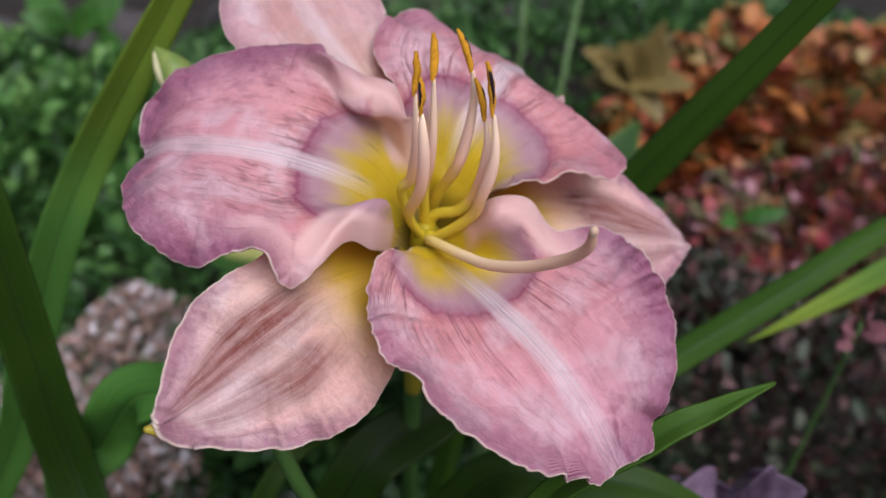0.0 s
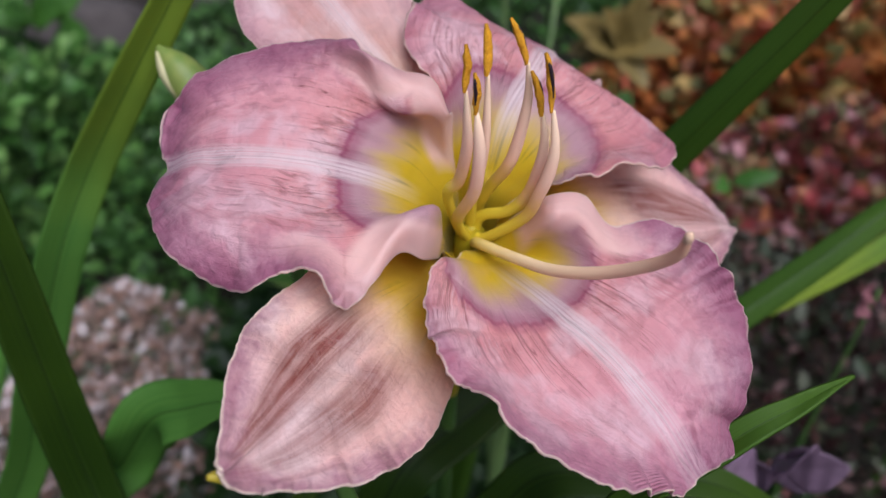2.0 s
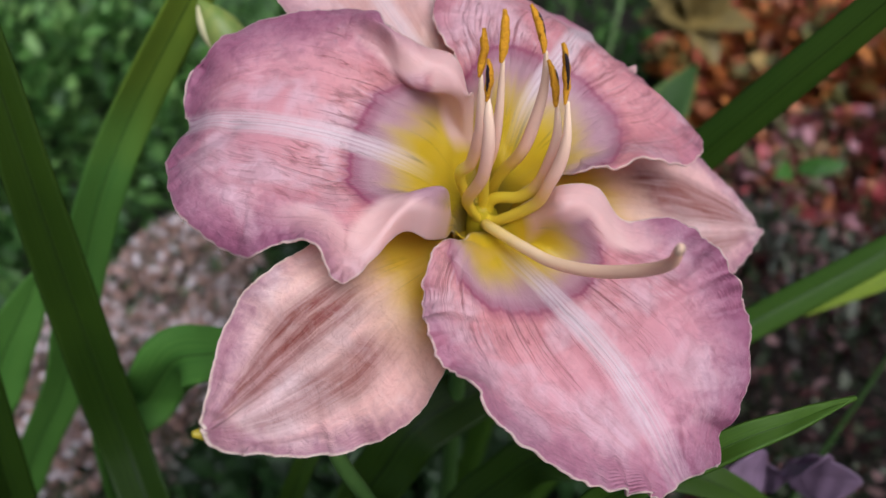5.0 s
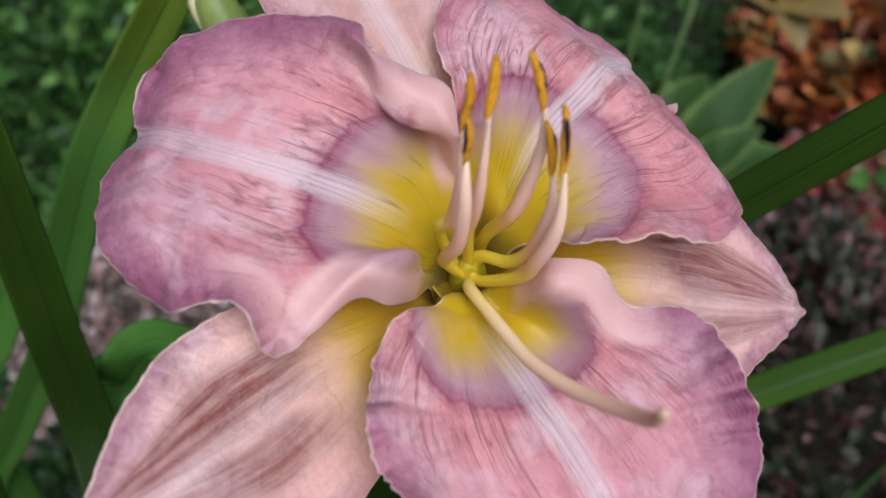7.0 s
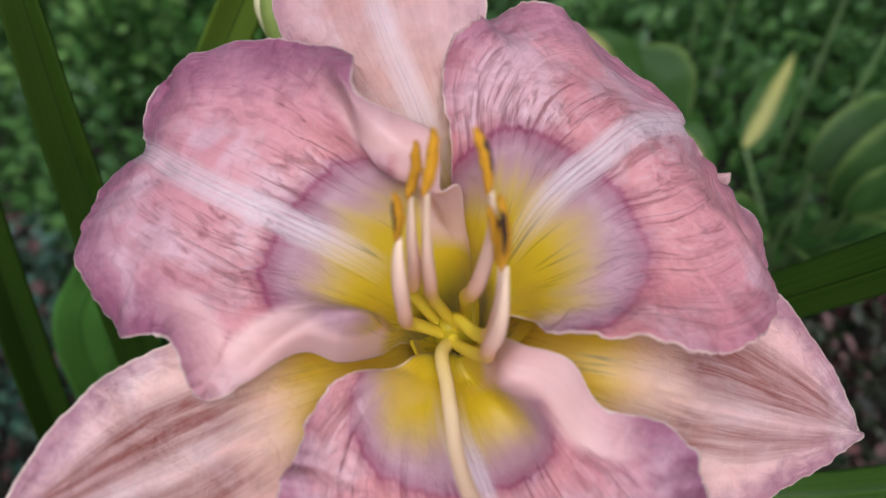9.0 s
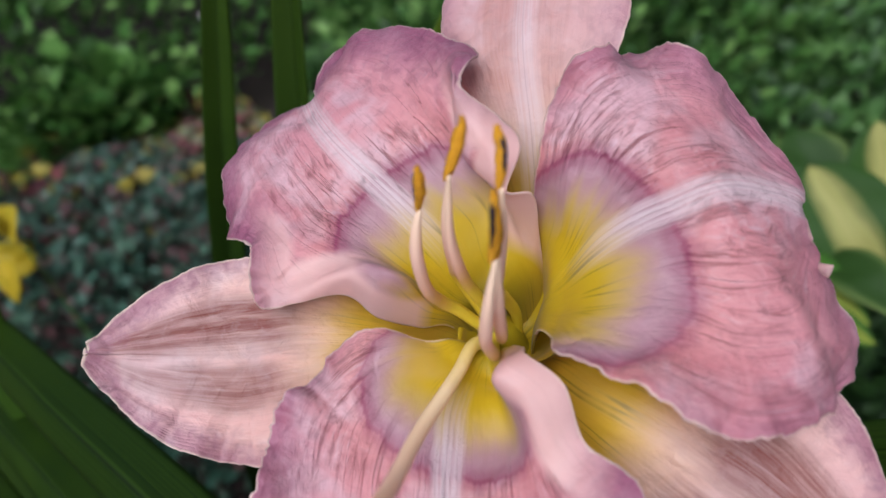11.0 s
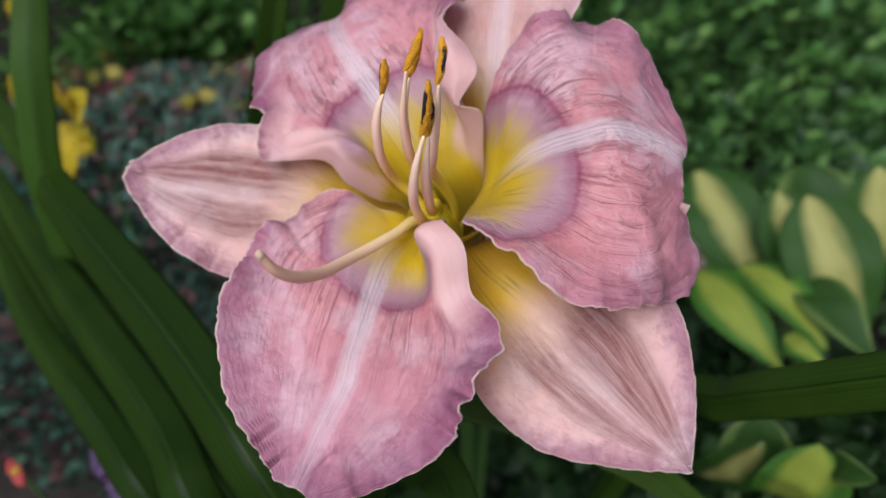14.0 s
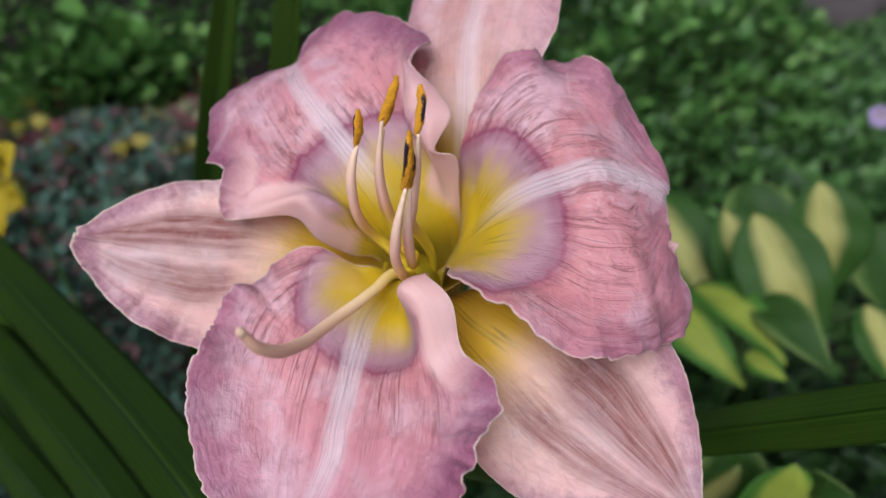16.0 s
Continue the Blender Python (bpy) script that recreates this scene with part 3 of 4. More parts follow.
def strap(name, mat, parent, spine, width, keel=0.25, twist=0.0, roll=0.0, turn=(0.0, 1.0, 0.0), face=(60.0, 60.0, 705.0), label=""):
    """A long daylily leaf: a keeled blade along a spine in millimetres, tapering to its tip."""
    nu, nv = 70, 13
    path = curve(spine, nu)
    tang = np.gradient(path, axis=0)
    tang /= np.linalg.norm(tang, axis=1, keepdims=True)
    pos = np.empty((nu, nv, 3))
    v = np.linspace(-1, 1, nv)
    for i in range(nu):
        f = i / (nu - 1)
        side = np.cross(tang[i], np.array(face) - path[i])
        side /= np.linalg.norm(side) + 1e-9
        up = np.cross(side, tang[i])
        g = min(1.0, max(0.0, (f - turn[0]) / (turn[1] - turn[0])))
        a = math.radians(roll + twist * f + turn[2] * g * g * (3 - 2 * g))
        s, o = math.cos(a) * side + math.sin(a) * up, math.cos(a) * up - math.sin(a) * side
        w = 0.5 * width * (0.75 + 0.25 * min(1, f * 4)) * (1 - max(0.0, (f - 0.45) / 0.55) ** 2.2) + 0.2
        for j in range(nv):
            pos[i, j] = path[i] + s * v[j] * w + o * keel * w * (abs(v[j]) ** 1.05) + o * 0.5 * noise.noise((f * 9, v[j], width))
    along = np.broadcast_to(np.linspace(0, 1, nu)[:, None], (nu, nv))
    across = np.broadcast_to(v[None, :], (nu, nv))
    uv = np.stack(np.broadcast_arrays(v[None, :] * 0.5 + 0.5, np.linspace(0, 1, nu)[:, None]), -1)
    ob = finish(name, grid_mesh(name, pos / 1000.0, {"along": along, "across": across}, uv), mat, parent, label)
    solid = ob.modifiers.new("thickness", "SOLIDIFY")
    solid.thickness, solid.offset = 0.0008, 0.0
    return ob


def broad(name, mat, parent, base, tip, width, droop, face, label=""):
    """A broad pointed leaf from base to tip (metres), arched by droop, its upper side towards face."""
    nu, nv = 26, 15
    a, b = np.array(base, float), np.array(tip, float)
    axis = b - a
    side = np.cross(axis, face)
    side /= np.linalg.norm(side) + 1e-9
    up = np.cross(side, axis)
    up /= np.linalg.norm(up) + 1e-9
    length = np.linalg.norm(axis)
    pos = np.empty((nu, nv, 3))
    v = np.linspace(-1, 1, nv)
    for i in range(nu):
        f = i / (nu - 1)
        w = 0.5 * width * (math.sin(math.pi * min(1, f ** 0.75)) ** 0.8) + 0.0008
        for j in range(nv):
            pos[i, j] = a + axis * f + side * v[j] * w + up * (droop * length * math.sin(math.pi * f) + 0.22 * w * abs(v[j]) + 0.03 * w * math.sin(f * 17 + v[j] * 3))
    along = np.broadcast_to(np.linspace(0, 1, nu)[:, None], (nu, nv))
    across = np.broadcast_to(v[None, :], (nu, nv))
    uv = np.stack(np.broadcast_arrays(v[None, :] * 0.5 + 0.5, np.linspace(0, 1, nu)[:, None]), -1)
    ob = finish(name, grid_mesh(name, pos, {"along": along, "across": across}, uv), mat, parent, label)
    solid = ob.modifiers.new("thickness", "SOLIDIFY")
    solid.thickness = 0.0007
    return ob


def leaf_cloud(name, mat, parent, count, size, place, seed, shape=0.55, label=""):
    """Many small folded leaves in one mesh; place(rng) gives each one's point and outward direction."""
    rng = random.Random(seed)
    verts, faces = [], []
    outline = [(0, 0), (0.30, shape * 0.42), (0.62, shape * 0.5), (0.86, shape * 0.26), (1.0, 0), (0.86, -shape * 0.26), (0.62, -shape * 0.5), (0.30, -shape * 0.42)]
    for _ in range(count):
        p, out = place(rng)
        out = Vector(out) + Vector((rng.uniform(-1, 1), rng.uniform(-1, 1), rng.uniform(-0.6, 0.9))) * 0.75
        out.normalize()
        side = out.cross(Vector((rng.uniform(-0.5, 0.5), rng.uniform(-0.5, 0.5), 1))).normalized()
        up = side.cross(out)
        s = size * rng.uniform(0.55, 1.35)
        n = len(verts)
        bend = rng.uniform(-0.25, 0.1)
        for x, y in outline:
            verts.append(Vector(p) + out * x * s + side * y * s + up * (abs(y) * 0.35 + bend * x * x) * s)
        verts.append(Vector(p) + out * 0.5 * s + up * bend * 0.25 * s)
        faces += [(n + i, n + (i + 1) % 8, n + 8) for i in range(8)]
    me = bpy.data.meshes.new(name)
    me.from_pydata([tuple(v) for v in verts], [], faces)
    return finish(name, me, mat, parent, label)


def mound(cx, cy, rx, ry, height, z0=0.0):
    """A place function: points on and in a low rounded clump."""
    def place(rng):
        a, r = rng.uniform(0, 2 * math.pi), math.sqrt(rng.random())
        x, y = cx + rx * r * math.cos(a), cy + ry * r * math.sin(a)
        bumps = 0.75 + 0.5 * noise.noise((x * 9, y * 9, cx))
        z = z0 + height * bumps * math.sqrt(max(0.0, 1 - r * r * 0.9)) * (1 - 0.45 * rng.random() ** 2)
        return (x, y, z), (math.cos(a) * r * 0.8, math.sin(a) * r * 0.8, 0.7)
    return place


# ---- the ground ----
def ground():
    n = 90
    xs = np.concatenate([np.linspace(-60, -2.6, 8), np.linspace(-2.4, 2.4, n), np.linspace(2.6, 60, 8)])
    pos = np.array([[(x, y + 0.6, 0.03 * noise.noise((x * 5, y * 5, 0)) + 0.012 * noise.noise((x * 19, y * 19, 3))) for y in xs] for x in xs])
    uv = pos[..., :2].copy()
    ob = finish("ground", grid_mesh("ground", pos, {}, uv), soil_mat)
    tagged(ob, "dark brown crumbly garden soil with low plants", "soil", kind="structure")


ground()

# ---- the daylily in bloom ----
flower = thing("daylily_flower", (0, 0, 0), "pink ruffled daylily bloom with a yellow throat on a green scape", "flower")

FIVE, SEVEN = (-1, -0.5, 0, 0.5, 1), (-1, -0.7, -0.38, 0, 0.38, 0.7, 1)
LOWER = (-1, -0.7, -0.38, 0, 0.38, 0.7, 0.86, 1)
LOBED = (-1, -0.91, -0.82, -0.6, -0.38, 0, 0.38, 0.64, 0.7, 0.86, 1)

def bulge(outer, inner, amount, start=0.2, end=0.7):
    """A curve midway between two others, raised towards the light into a soft roll between start and end."""
    a, b = curve(outer, 24), curve(inner, 24)
    f = np.clip((np.linspace(0, 1, 24) - start) / (end - start), 0, 1)
    return list((a + b) / 2 + np.array((0, -0.6, 0.8)) * (amount * np.sin(math.pi * f))[:, None])


def tuck(crest, inner, share, depth, start, end):
    """A curve just inside a crest that drops away behind it, so that the crest stands over a hollow between start and end."""
    a, b = curve(crest, 24), curve(inner, 24)
    f = np.clip((np.linspace(0, 1, 24) - start) / (end - start), 0, 1)
    return list(a + share * (b - a) + np.array((-0.3, 0.62, -0.72)) * (depth * np.sin(math.pi * f) ** 0.7)[:, None])


# petal with the forward-curling lobes: its lengthwise curves from edge to edge
edge_a = [(-7, 187, 551), (-7.5, 186, 586), (-8.5, 185.5, 599), (-8.6, 184, 610.5), (-9.8, 178.2, 614), (-13, 184.8, 620), (-21, 186, 622.5), (-28, 181, 630), (-36, 193, 630.5), (-49, 190.5, 630.5), (-62, 190.5, 627.5), (-73, 184, 622), (-79, 178, 616.5), (-80, 172.5, 609)]
lip_a = [(-7.5, 186, 550), (-7.5, 184.5, 587), (-10, 182, 601), (-13, 177.3, 613.8), (-22.5, 178, 616), (-32.5, 182.5, 625), (-45, 187, 627.5), (-60.5, 187.5, 626.5), (-75, 180.5, 618.5), (-79.9, 172.3, 608.8)]
roll_a = [(-7.8, 185, 550), (-7.8, 182, 586), (-11.5, 181.5, 598), (-16.5, 182.8, 608.5), (-24, 180.5, 613.5), (-34.5, 180, 620), (-46, 181.5, 623.5), (-59.5, 182, 623), (-72.5, 177.5, 617), (-79.7, 172, 608.3)]
side_a = [(-8, 184, 550), (-8, 179.5, 585), (-13.5, 177.5, 596.5), (-18.5, 180, 604), (-26.5, 177, 610.5), (-37, 176, 616), (-47, 176, 619.5), (-59, 177, 619.5), (-71, 175, 615.5), (-79.6, 171.8, 607.8)]
midrib = [(-9, 181, 549), (-9, 173, 582), (-14, 170, 590), (-20, 168.5, 597), (-28, 166, 603.5), (-38, 163.5, 609), (-49, 162, 613), (-61, 163.5, 613.5), (-71, 167, 611), (-79.5, 170.5, 606.5)]
side_b = [(-10.5, 179.5, 549), (-11, 170, 581), (-14.5, 164, 589), (-17.5, 160, 595.5), (-25, 157, 600), (-34, 155, 603.5), (-44, 153.5, 606.5), (-57, 153.5, 610.5), (-69, 157.5, 610.5), (-79.8, 168, 606.2)]
roll_b = [(-11.5, 178.5, 548.5), (-12, 166.5, 580.5), (-13, 159, 591), (-14, 153.5, 603), (-20.5, 150, 604.5), (-29, 147, 601.5), (-40, 143.5, 603.5), (-55, 144, 606.5), (-69, 149, 607.5), (-80.5, 163, 605.5)]
edge_b = [(-12, 178, 548), (-12.5, 164.5, 580), (-14.5, 156.5, 585.5), (-18, 149, 591.5), (-24, 144.5, 597), (-34.3, 130, 595), (-44, 135.5, 601.5), (-58, 134.5, 597), (-73, 142, 603), (-81, 158, 605)]
tepal("petal", petal_mat, flower, [edge_a, bulge(edge_a, lip_a, 3.2), lip_a, roll_a, side_a, midrib, side_b, tuck(roll_b, side_b, 0.25, 3.0, 0.10, 0.52), roll_b, bulge(roll_b, edge_b, 3.0, 0.1, 0.55), edge_b], LOBED, 0.8, 0.3, 41.0, lobes=(1.0, 1.0), pinch=9.0)

# broad rounded petal
edge_a = [(-8, 187, 550), (-11, 187, 590), (-12, 188, 606), (-13.5, 190.5, 617), (-20, 201, 624.5), (-16, 211, 630.5), (-19, 225.5, 622), (-8.4, 227, 627), (5, 231.5, 618), (21, 228.5, 609)]
roll_a = [(-6, 186.5, 550), (-6, 185.5, 589), (-5, 188, 604), (-6.5, 191, 616), (-9, 199, 622), (-8, 208, 625.5), (-8, 218, 624), (0, 224, 623), (9, 227, 615.5), (23, 227.3, 608.5)]
side_a = [(-5, 184.5, 550), (-3, 182.5, 586), (-0.5, 186.5, 598), (0.5, 191, 608.5), (1, 196.5, 617), (2, 203, 621.5), (5, 210, 622), (9, 217.5, 619), (16, 222, 613.5), (25, 226, 607.5)]
midrib = [(-5, 181, 549), (-1, 179, 584), (2, 184, 594), (5, 189, 602), (9, 194, 608), (14, 199, 613), (18, 205, 616), (20, 211, 614.5), (23.5, 218, 611), (27.5, 224.3, 606.8)]
side_b = [(-4.5, 179.5, 549), (0.5, 176.5, 584), (7, 178.5, 593), (13, 181.5, 598.5), (19, 186, 603), (25, 191.5, 605.5), (32, 195.5, 605.5), (36.5, 202.5, 604.5), (35.5, 209.5, 603), (31, 221.3, 605.3)]
roll_b = [(-4, 178.5, 549), (2, 175, 584), (10, 174, 594), (17, 173, 599), (25, 177, 600), (33, 182, 600.5), (44, 187, 599.5), (48, 197, 597), (44, 208, 596.5), (34, 219.5, 604)]
edge_b = [(-3, 178, 549), (3, 174, 584), (12, 170, 595), (18, 165, 601), (27, 169, 600.5), (39, 172, 600.5), (51, 180, 597), (53, 193, 592), (51.5, 213.5, 587), (37, 218, 601)]
tepal("petal", petal_mat, flower, [edge_a, roll_a, side_a, midrib, side_b, roll_b, edge_b], SEVEN, 1.4, 1.7, 43.5, calm=(24.0, 24.0), tint=(0.55, 0.45), pinch=10.0)

# lower petal under the pistil
edge_a = [(-9, 176, 547), (-8, 163, 580), (-10, 154, 587), (-15, 145.5, 593.5), (-18, 136, 589.5), (-16.5, 125, 587), (-10.5, 116, 584), (-1, 107, 580), (17, 101.5, 568), (37, 106, 555)]
roll_a = [(-8.5, 176, 547), (-7, 164, 580), (-7.5, 155, 585.5), (-10, 147, 590.5), (-12, 138, 589), (-10.5, 128.5, 586), (-5, 120.5, 581), (4, 112.5, 574.5), (20, 107, 565.5), (38, 107, 555)]
side_a = [(-8, 176.5, 547), (-5.5, 165.5, 579), (-4.5, 156, 583), (-4, 148, 584.5), (-2.5, 140.5, 583.5), (0.5, 133.5, 580), (6, 126.5, 574), (14.5, 120, 568), (26, 114, 562.5), (39.8, 108.3, 555)]
midrib = [(-7, 177, 548), (-3, 167, 579), (0, 158, 582), (5, 150, 582.5), (11, 144, 580.5), (17, 138.5, 577.5), (23, 133, 574), (29, 127.5, 569.5), (36, 118, 563), (41, 110, 555)]
side_b = [(-6, 176.5, 548), (-1.5, 166, 580), (4.5, 161.5, 581), (10, 158.5, 583), (17, 154.5, 581.5), (25, 147.5, 582), (33.5, 141.5, 578.5), (40.5, 135, 575), (46, 124, 567.5), (43.5, 111, 556)]
roll_b = [(-5.5, 176, 548.5), (0.5, 166.5, 582), (8, 160.5, 590), (13.2, 154.5, 596.5), (20, 155.5, 594.5), (29, 154.5, 586.5), (40, 150.5, 583.5), (49, 142, 580), (53, 130, 571), (46.5, 112.5, 556.5)]
edge_b = [(-5, 176, 549), (2, 167.5, 583), (9, 165.5, 593), (14.5, 161.5, 599.3), (22.5, 163, 597.5), (30, 161.5, 589), (43, 161.3, 591), (54, 148.5, 586), (58.5, 135.5, 574), (50, 114.5, 557)]
tepal("petal", petal_mat, flower, [edge_a, roll_a, side_a, midrib, side_b, roll_b, bulge(roll_b, edge_b, 2.0, 0.1, 0.55), edge_b], LOWER, 1.3, 2.9, 35.0, calm=(20.0, 20.0), lobes=(0.15, 1.0), tint=(0.7, 1.0), pinch=14.0)

# sepal with rose-brown bands, below the lobed petal
edge_a = [(-12, 180, 547), (-15, 182, 579), (-34, 162, 591.5), (-45, 143, 594), (-54.5, 128, 595), (-57.5, 112, 592.5), (-56.5, 97.5, 588.5)]
side_a = [(-11.5, 179, 546.5), (-14, 168, 574), (-26, 152, 584), (-36, 139, 589), (-46, 126, 589.5), (-53.5, 110, 588), (-56.3, 97, 588)]
midrib = [(-11, 178, 546), (-12, 166, 572), (-20, 150, 580), (-29, 136, 584), (-38, 124, 582.5), (-48, 109, 584), (-56, 96, 588)]
side_b = [(-10, 177, 545), (-9.5, 164, 570), (-15, 146, 575), (-22, 131, 575.5), (-30, 117.5, 574.5), (-43, 103, 579), (-55.5, 96, 587.5)]
edge_b = [(-9, 176, 545), (-7, 162, 569), (-10, 142, 570), (-14, 127, 566), (-20.5, 113.5, 567.5), (-35, 100, 575), (-54, 95.6, 587)]
tepal("sepal", sepal_mat, flower, [edge_a, side_a, midrib, side_b, edge_b], FIVE, 0.55, 4.1, 41.0, "cream sepal with rose-brown bands")

# sepal that points away beside the lower petal
edge_a = [(-3, 181, 547), (8, 186, 577), (22, 196, 585), (37, 205, 588), (52, 208, 584.5), (67, 204.5, 573), (80.5, 196.5, 560)]
side_a = [(-3.5, 180, 546.5), (6, 181, 577), (20, 187, 584), (36, 193, 583), (52, 197, 578), (67, 197.5, 569), (81, 196.2, 559.6)]
midrib = [(-4, 178.5, 546), (4, 175, 575), (19, 175, 580.5), (36, 179, 579.5), (52, 185, 572.5), (67, 190.5, 565.5), (81.4, 196, 559.4)]
side_b = [(-4, 176.5, 545.5), (3, 171, 573), (20, 168, 573), (37, 169, 569), (54, 174, 563.5), (68.5, 184, 561), (81.4, 195.6, 559.2)]
edge_b = [(-4, 175, 545), (2, 168, 571), (20, 162, 566), (40, 160, 560), (57, 165.5, 557), (70, 178.5, 557.5), (81, 195, 559)]
tepal("sepal", sepal_mat, flower, [edge_a, side_a, midrib, side_b, edge_b], FIVE, 0.55, 5.3, 41.0, "cream sepal with rose-brown bands")

# pale upright sepal at the back
edge_a = [(-11, 185, 547), (-17, 186, 590), (-35, 189, 612), (-52, 195, 622), (-62, 204, 628), (-64, 216, 637), (-60, 236, 645)]
side_a = [(-10, 185.5, 547), (-15, 188, 590), (-28, 192, 612), (-43, 199, 624), (-53, 208, 632), (-58, 220, 640), (-59, 237, 645)]
midrib = [(-9, 186, 547), (-13, 190, 590), (-22, 196, 612), (-33, 204, 624.5), (-42, 213, 634), (-50, 225, 641), (-58, 238, 645)]
side_b = [(-8, 186.5, 547.5), (-11, 191, 591), (-16, 199.5, 612), (-24, 208, 624.5), (-31, 217.5, 634), (-42, 228.5, 641), (-56, 239, 645)]
edge_b = [(-7, 187, 548), (-9, 192, 592), (-11, 203, 612), (-15, 212, 624.5), (-20, 222, 634), (-33, 232, 641), (-53, 240, 645)]
tepal("sepal", back_sepal_mat, flower, [edge_a, side_a, midrib, side_b, edge_b], FIVE, 0.55, 6.6, 41.0, "pale pink upright sepal")


def throat_lining():
    """The closed yellow cup below the petals, an oval funnel."""
    levels = [(573, 0.6, 0.8, -5, 174), (574.5, 5.0, 7.0, -5, 174.5), (579, 8.0, 11.0, -4.9, 174.5), (584, 9.0, 12.4, -4.7, 174.5), (588, 9.6, 13.2, -4.6, 174.5)]
    lv = curve(levels, 24)
    top = np.linspace(0, 1, 24)
    pos = np.array([[(l[3] + (l[1] + (1.5 + 5.5 * max(0.0, math.cos(a))) * f * f) * math.cos(a), l[4] + l[2] * math.sin(a), l[0] + f * f * (-2 + 7 * math.sin(a) + 4 * max(0, math.cos(a)))) for a in np.linspace(0, 2 * math.pi, 49)] for f, l in zip(top, lv)])
    d = np.linalg.norm(pos - THROAT, axis=2)
    uv = np.stack(np.broadcast_arrays(np.linspace(0, 1, 49)[None, :], np.linspace(0, 1, 24)[:, None]), -1)
    me = grid_mesh("throat", pos / 1000.0, {"throat": d * 0.3 + 15.0, "margin": d * 0 + 30.0, "across": d * 0 + 0.6, "rib_distance": d * 0 + 9.0, "lobe": d * 0, "tint": d * 0}, uv)
    finish("throat", me, petal_mat, flower, "bright yellow throat")


throat_lining()
tube("flower_tube", [(-5, 174, 572), (-5.5, 176, 563), (-8, 182, 548), (-9, 183.5, 540), (-10, 185, 522), (-11, 188, 500)], [9.0, 9.0, 6.5, 5.2, 3.6, 3.2], tube_mat, flower, "yellow-green tube behind the petals")
tube("scape", [(-11, 188, 502), (-14, 193, 440), (-22, 203, 260), (-30, 212, -10)], [3.2, 3.4, 4.2, 5.0], stem_mat, flower, "smooth green flower stalk")


def anther(parent, low, tip, open_side):
    """A pollen-covered anther from its hinge to its tip; some show their dark slit."""
    low, tip = np.array(low, float), np.array(tip, float)
    rng = np.linspace(0, 1, 5)
    pts = [low + (tip - low) * f + np.array((0.5 * math.sin(f * 3.1), 0.3 * math.sin(f * 3.1), 0)) for f in rng]
    ob = tube("anther", pts, [0.4, 0.9, 1.0, 0.9, 0.4], pollen_mat, parent, "orange pollen-dusted anther", 26, 110, 0.8)
    me = ob.data
    for vert in me.vertices:
        c = vert.co * 1000
        grain = 0.35 * noise.noise(c * 2.6) + 1.0 * noise.noise(c * 6.5)
        vert.co += vert.normal * grain * 0.00024
        vert.co += Vector((noise.noise(c * 0.45), noise.noise(c * 0.5 + Vector((5, 0, 0))), 0)) * 0.00035
    if open_side is not None:
        o = 0.85 * np.array(open_side, float)
        tube("anther_slit", [p + o for p in pts[1:4]] + [pts[4] + o * 0.5 - (tip - low) * 0.12], [0.2, 0.55, 0.55, 0.25], pore_mat, ob, "dark open slit of the anther", 10, 24, 0.75)
    return ob


def stamen(path, tip, open_side=None):
    n = len(path)
    fil = tube("stamen", path, [1.7] + [1.5] * (n - 3) + [1.1, 0.45], filament_mat, flower, "pale pink filament, yellow at its base", 14, 60, 0.8)
    anther(fil, np.array(path[-1]) - 0.4, tip, open_side)


stamen([(-5, 173, 573), (-5, 171, 578), (-8.4, 164, 589.5), (-8.8, 159.5, 596), (-5.5, 154.4, 606), (-4.5, 152.7, 616), (-4.7, 153.5, 622.5), (-4.9, 155, 626)], (-5.2, 155.6, 634.6), (-0.4, -0.75, 0.2))
stamen([(-6, 173, 573), (-7, 171, 580), (-11, 165.5, 597.8), (-8.3, 163, 604), (-6.6, 161.2, 613), (-6.4, 161, 620), (-6.6, 162.5, 627.5)], (-6.3, 165, 637))
stamen([(-5, 173, 574), (-5, 170, 586), (-5, 164, 600), (-3.4, 160.5, 610), (-2.4, 158.8, 620), (-2.1, 159.6, 632.5)], (-2.2, 163.4, 642))
stamen([(-4, 175, 574), (-3, 174, 586), (-1, 169.5, 596), (3.1, 164, 606), (5.3, 163, 613), (7.3, 162.8, 624.4), (7, 163.2, 633)], (3.2, 165.8, 642), (0.78, 0.12, 0.1))
stamen([(-4, 171, 574), (-3, 169, 588), (4, 164, 593.5), (8, 161, 600), (10.2, 158.8, 609.4), (10.8, 158.5, 616), (10.1, 159.4, 622.5)], (7.6, 160.8, 632), (0.75, 0.05, -0.2))
stamen([(-4, 171, 574), (-4, 169, 582), (-1, 166, 584), (7.3, 159.4, 594.6), (9.7, 156, 603), (11.7, 154.8, 610.3), (12.5, 155, 617), (12, 157.2, 624.5)], (10, 159.2, 636.8), (0.2, -0.85, 0.3))
tube("stamen_column", [(-5, 175, 568), (-5, 172.5, 576), (-5, 170.5, 582), (-5.2, 169, 586)], [4.5, 4.6, 4.0, 1.5], throat_mat, flower, "yellow column where the stamens join", 18, 24)
style = tube("pistil", [(-4, 173, 573), (-4, 171, 578), (-3.5, 163, 584.5), (1.5, 155, 587.4), (6, 147.7, 590.2), (10.3, 140.7, 593.3), (15.5, 134, 597.5), (21, 128, 602.5), (26.5, 121.5, 609.5), (28.7, 117, 615.5), (28.6, 114.8, 620.5)], [1.5, 1.5, 1.45, 1.4, 1.4, 1.4, 1.4, 1.4, 1.3, 1.15, 0.85], style_mat, flower, "cream curved style", 16, 90)
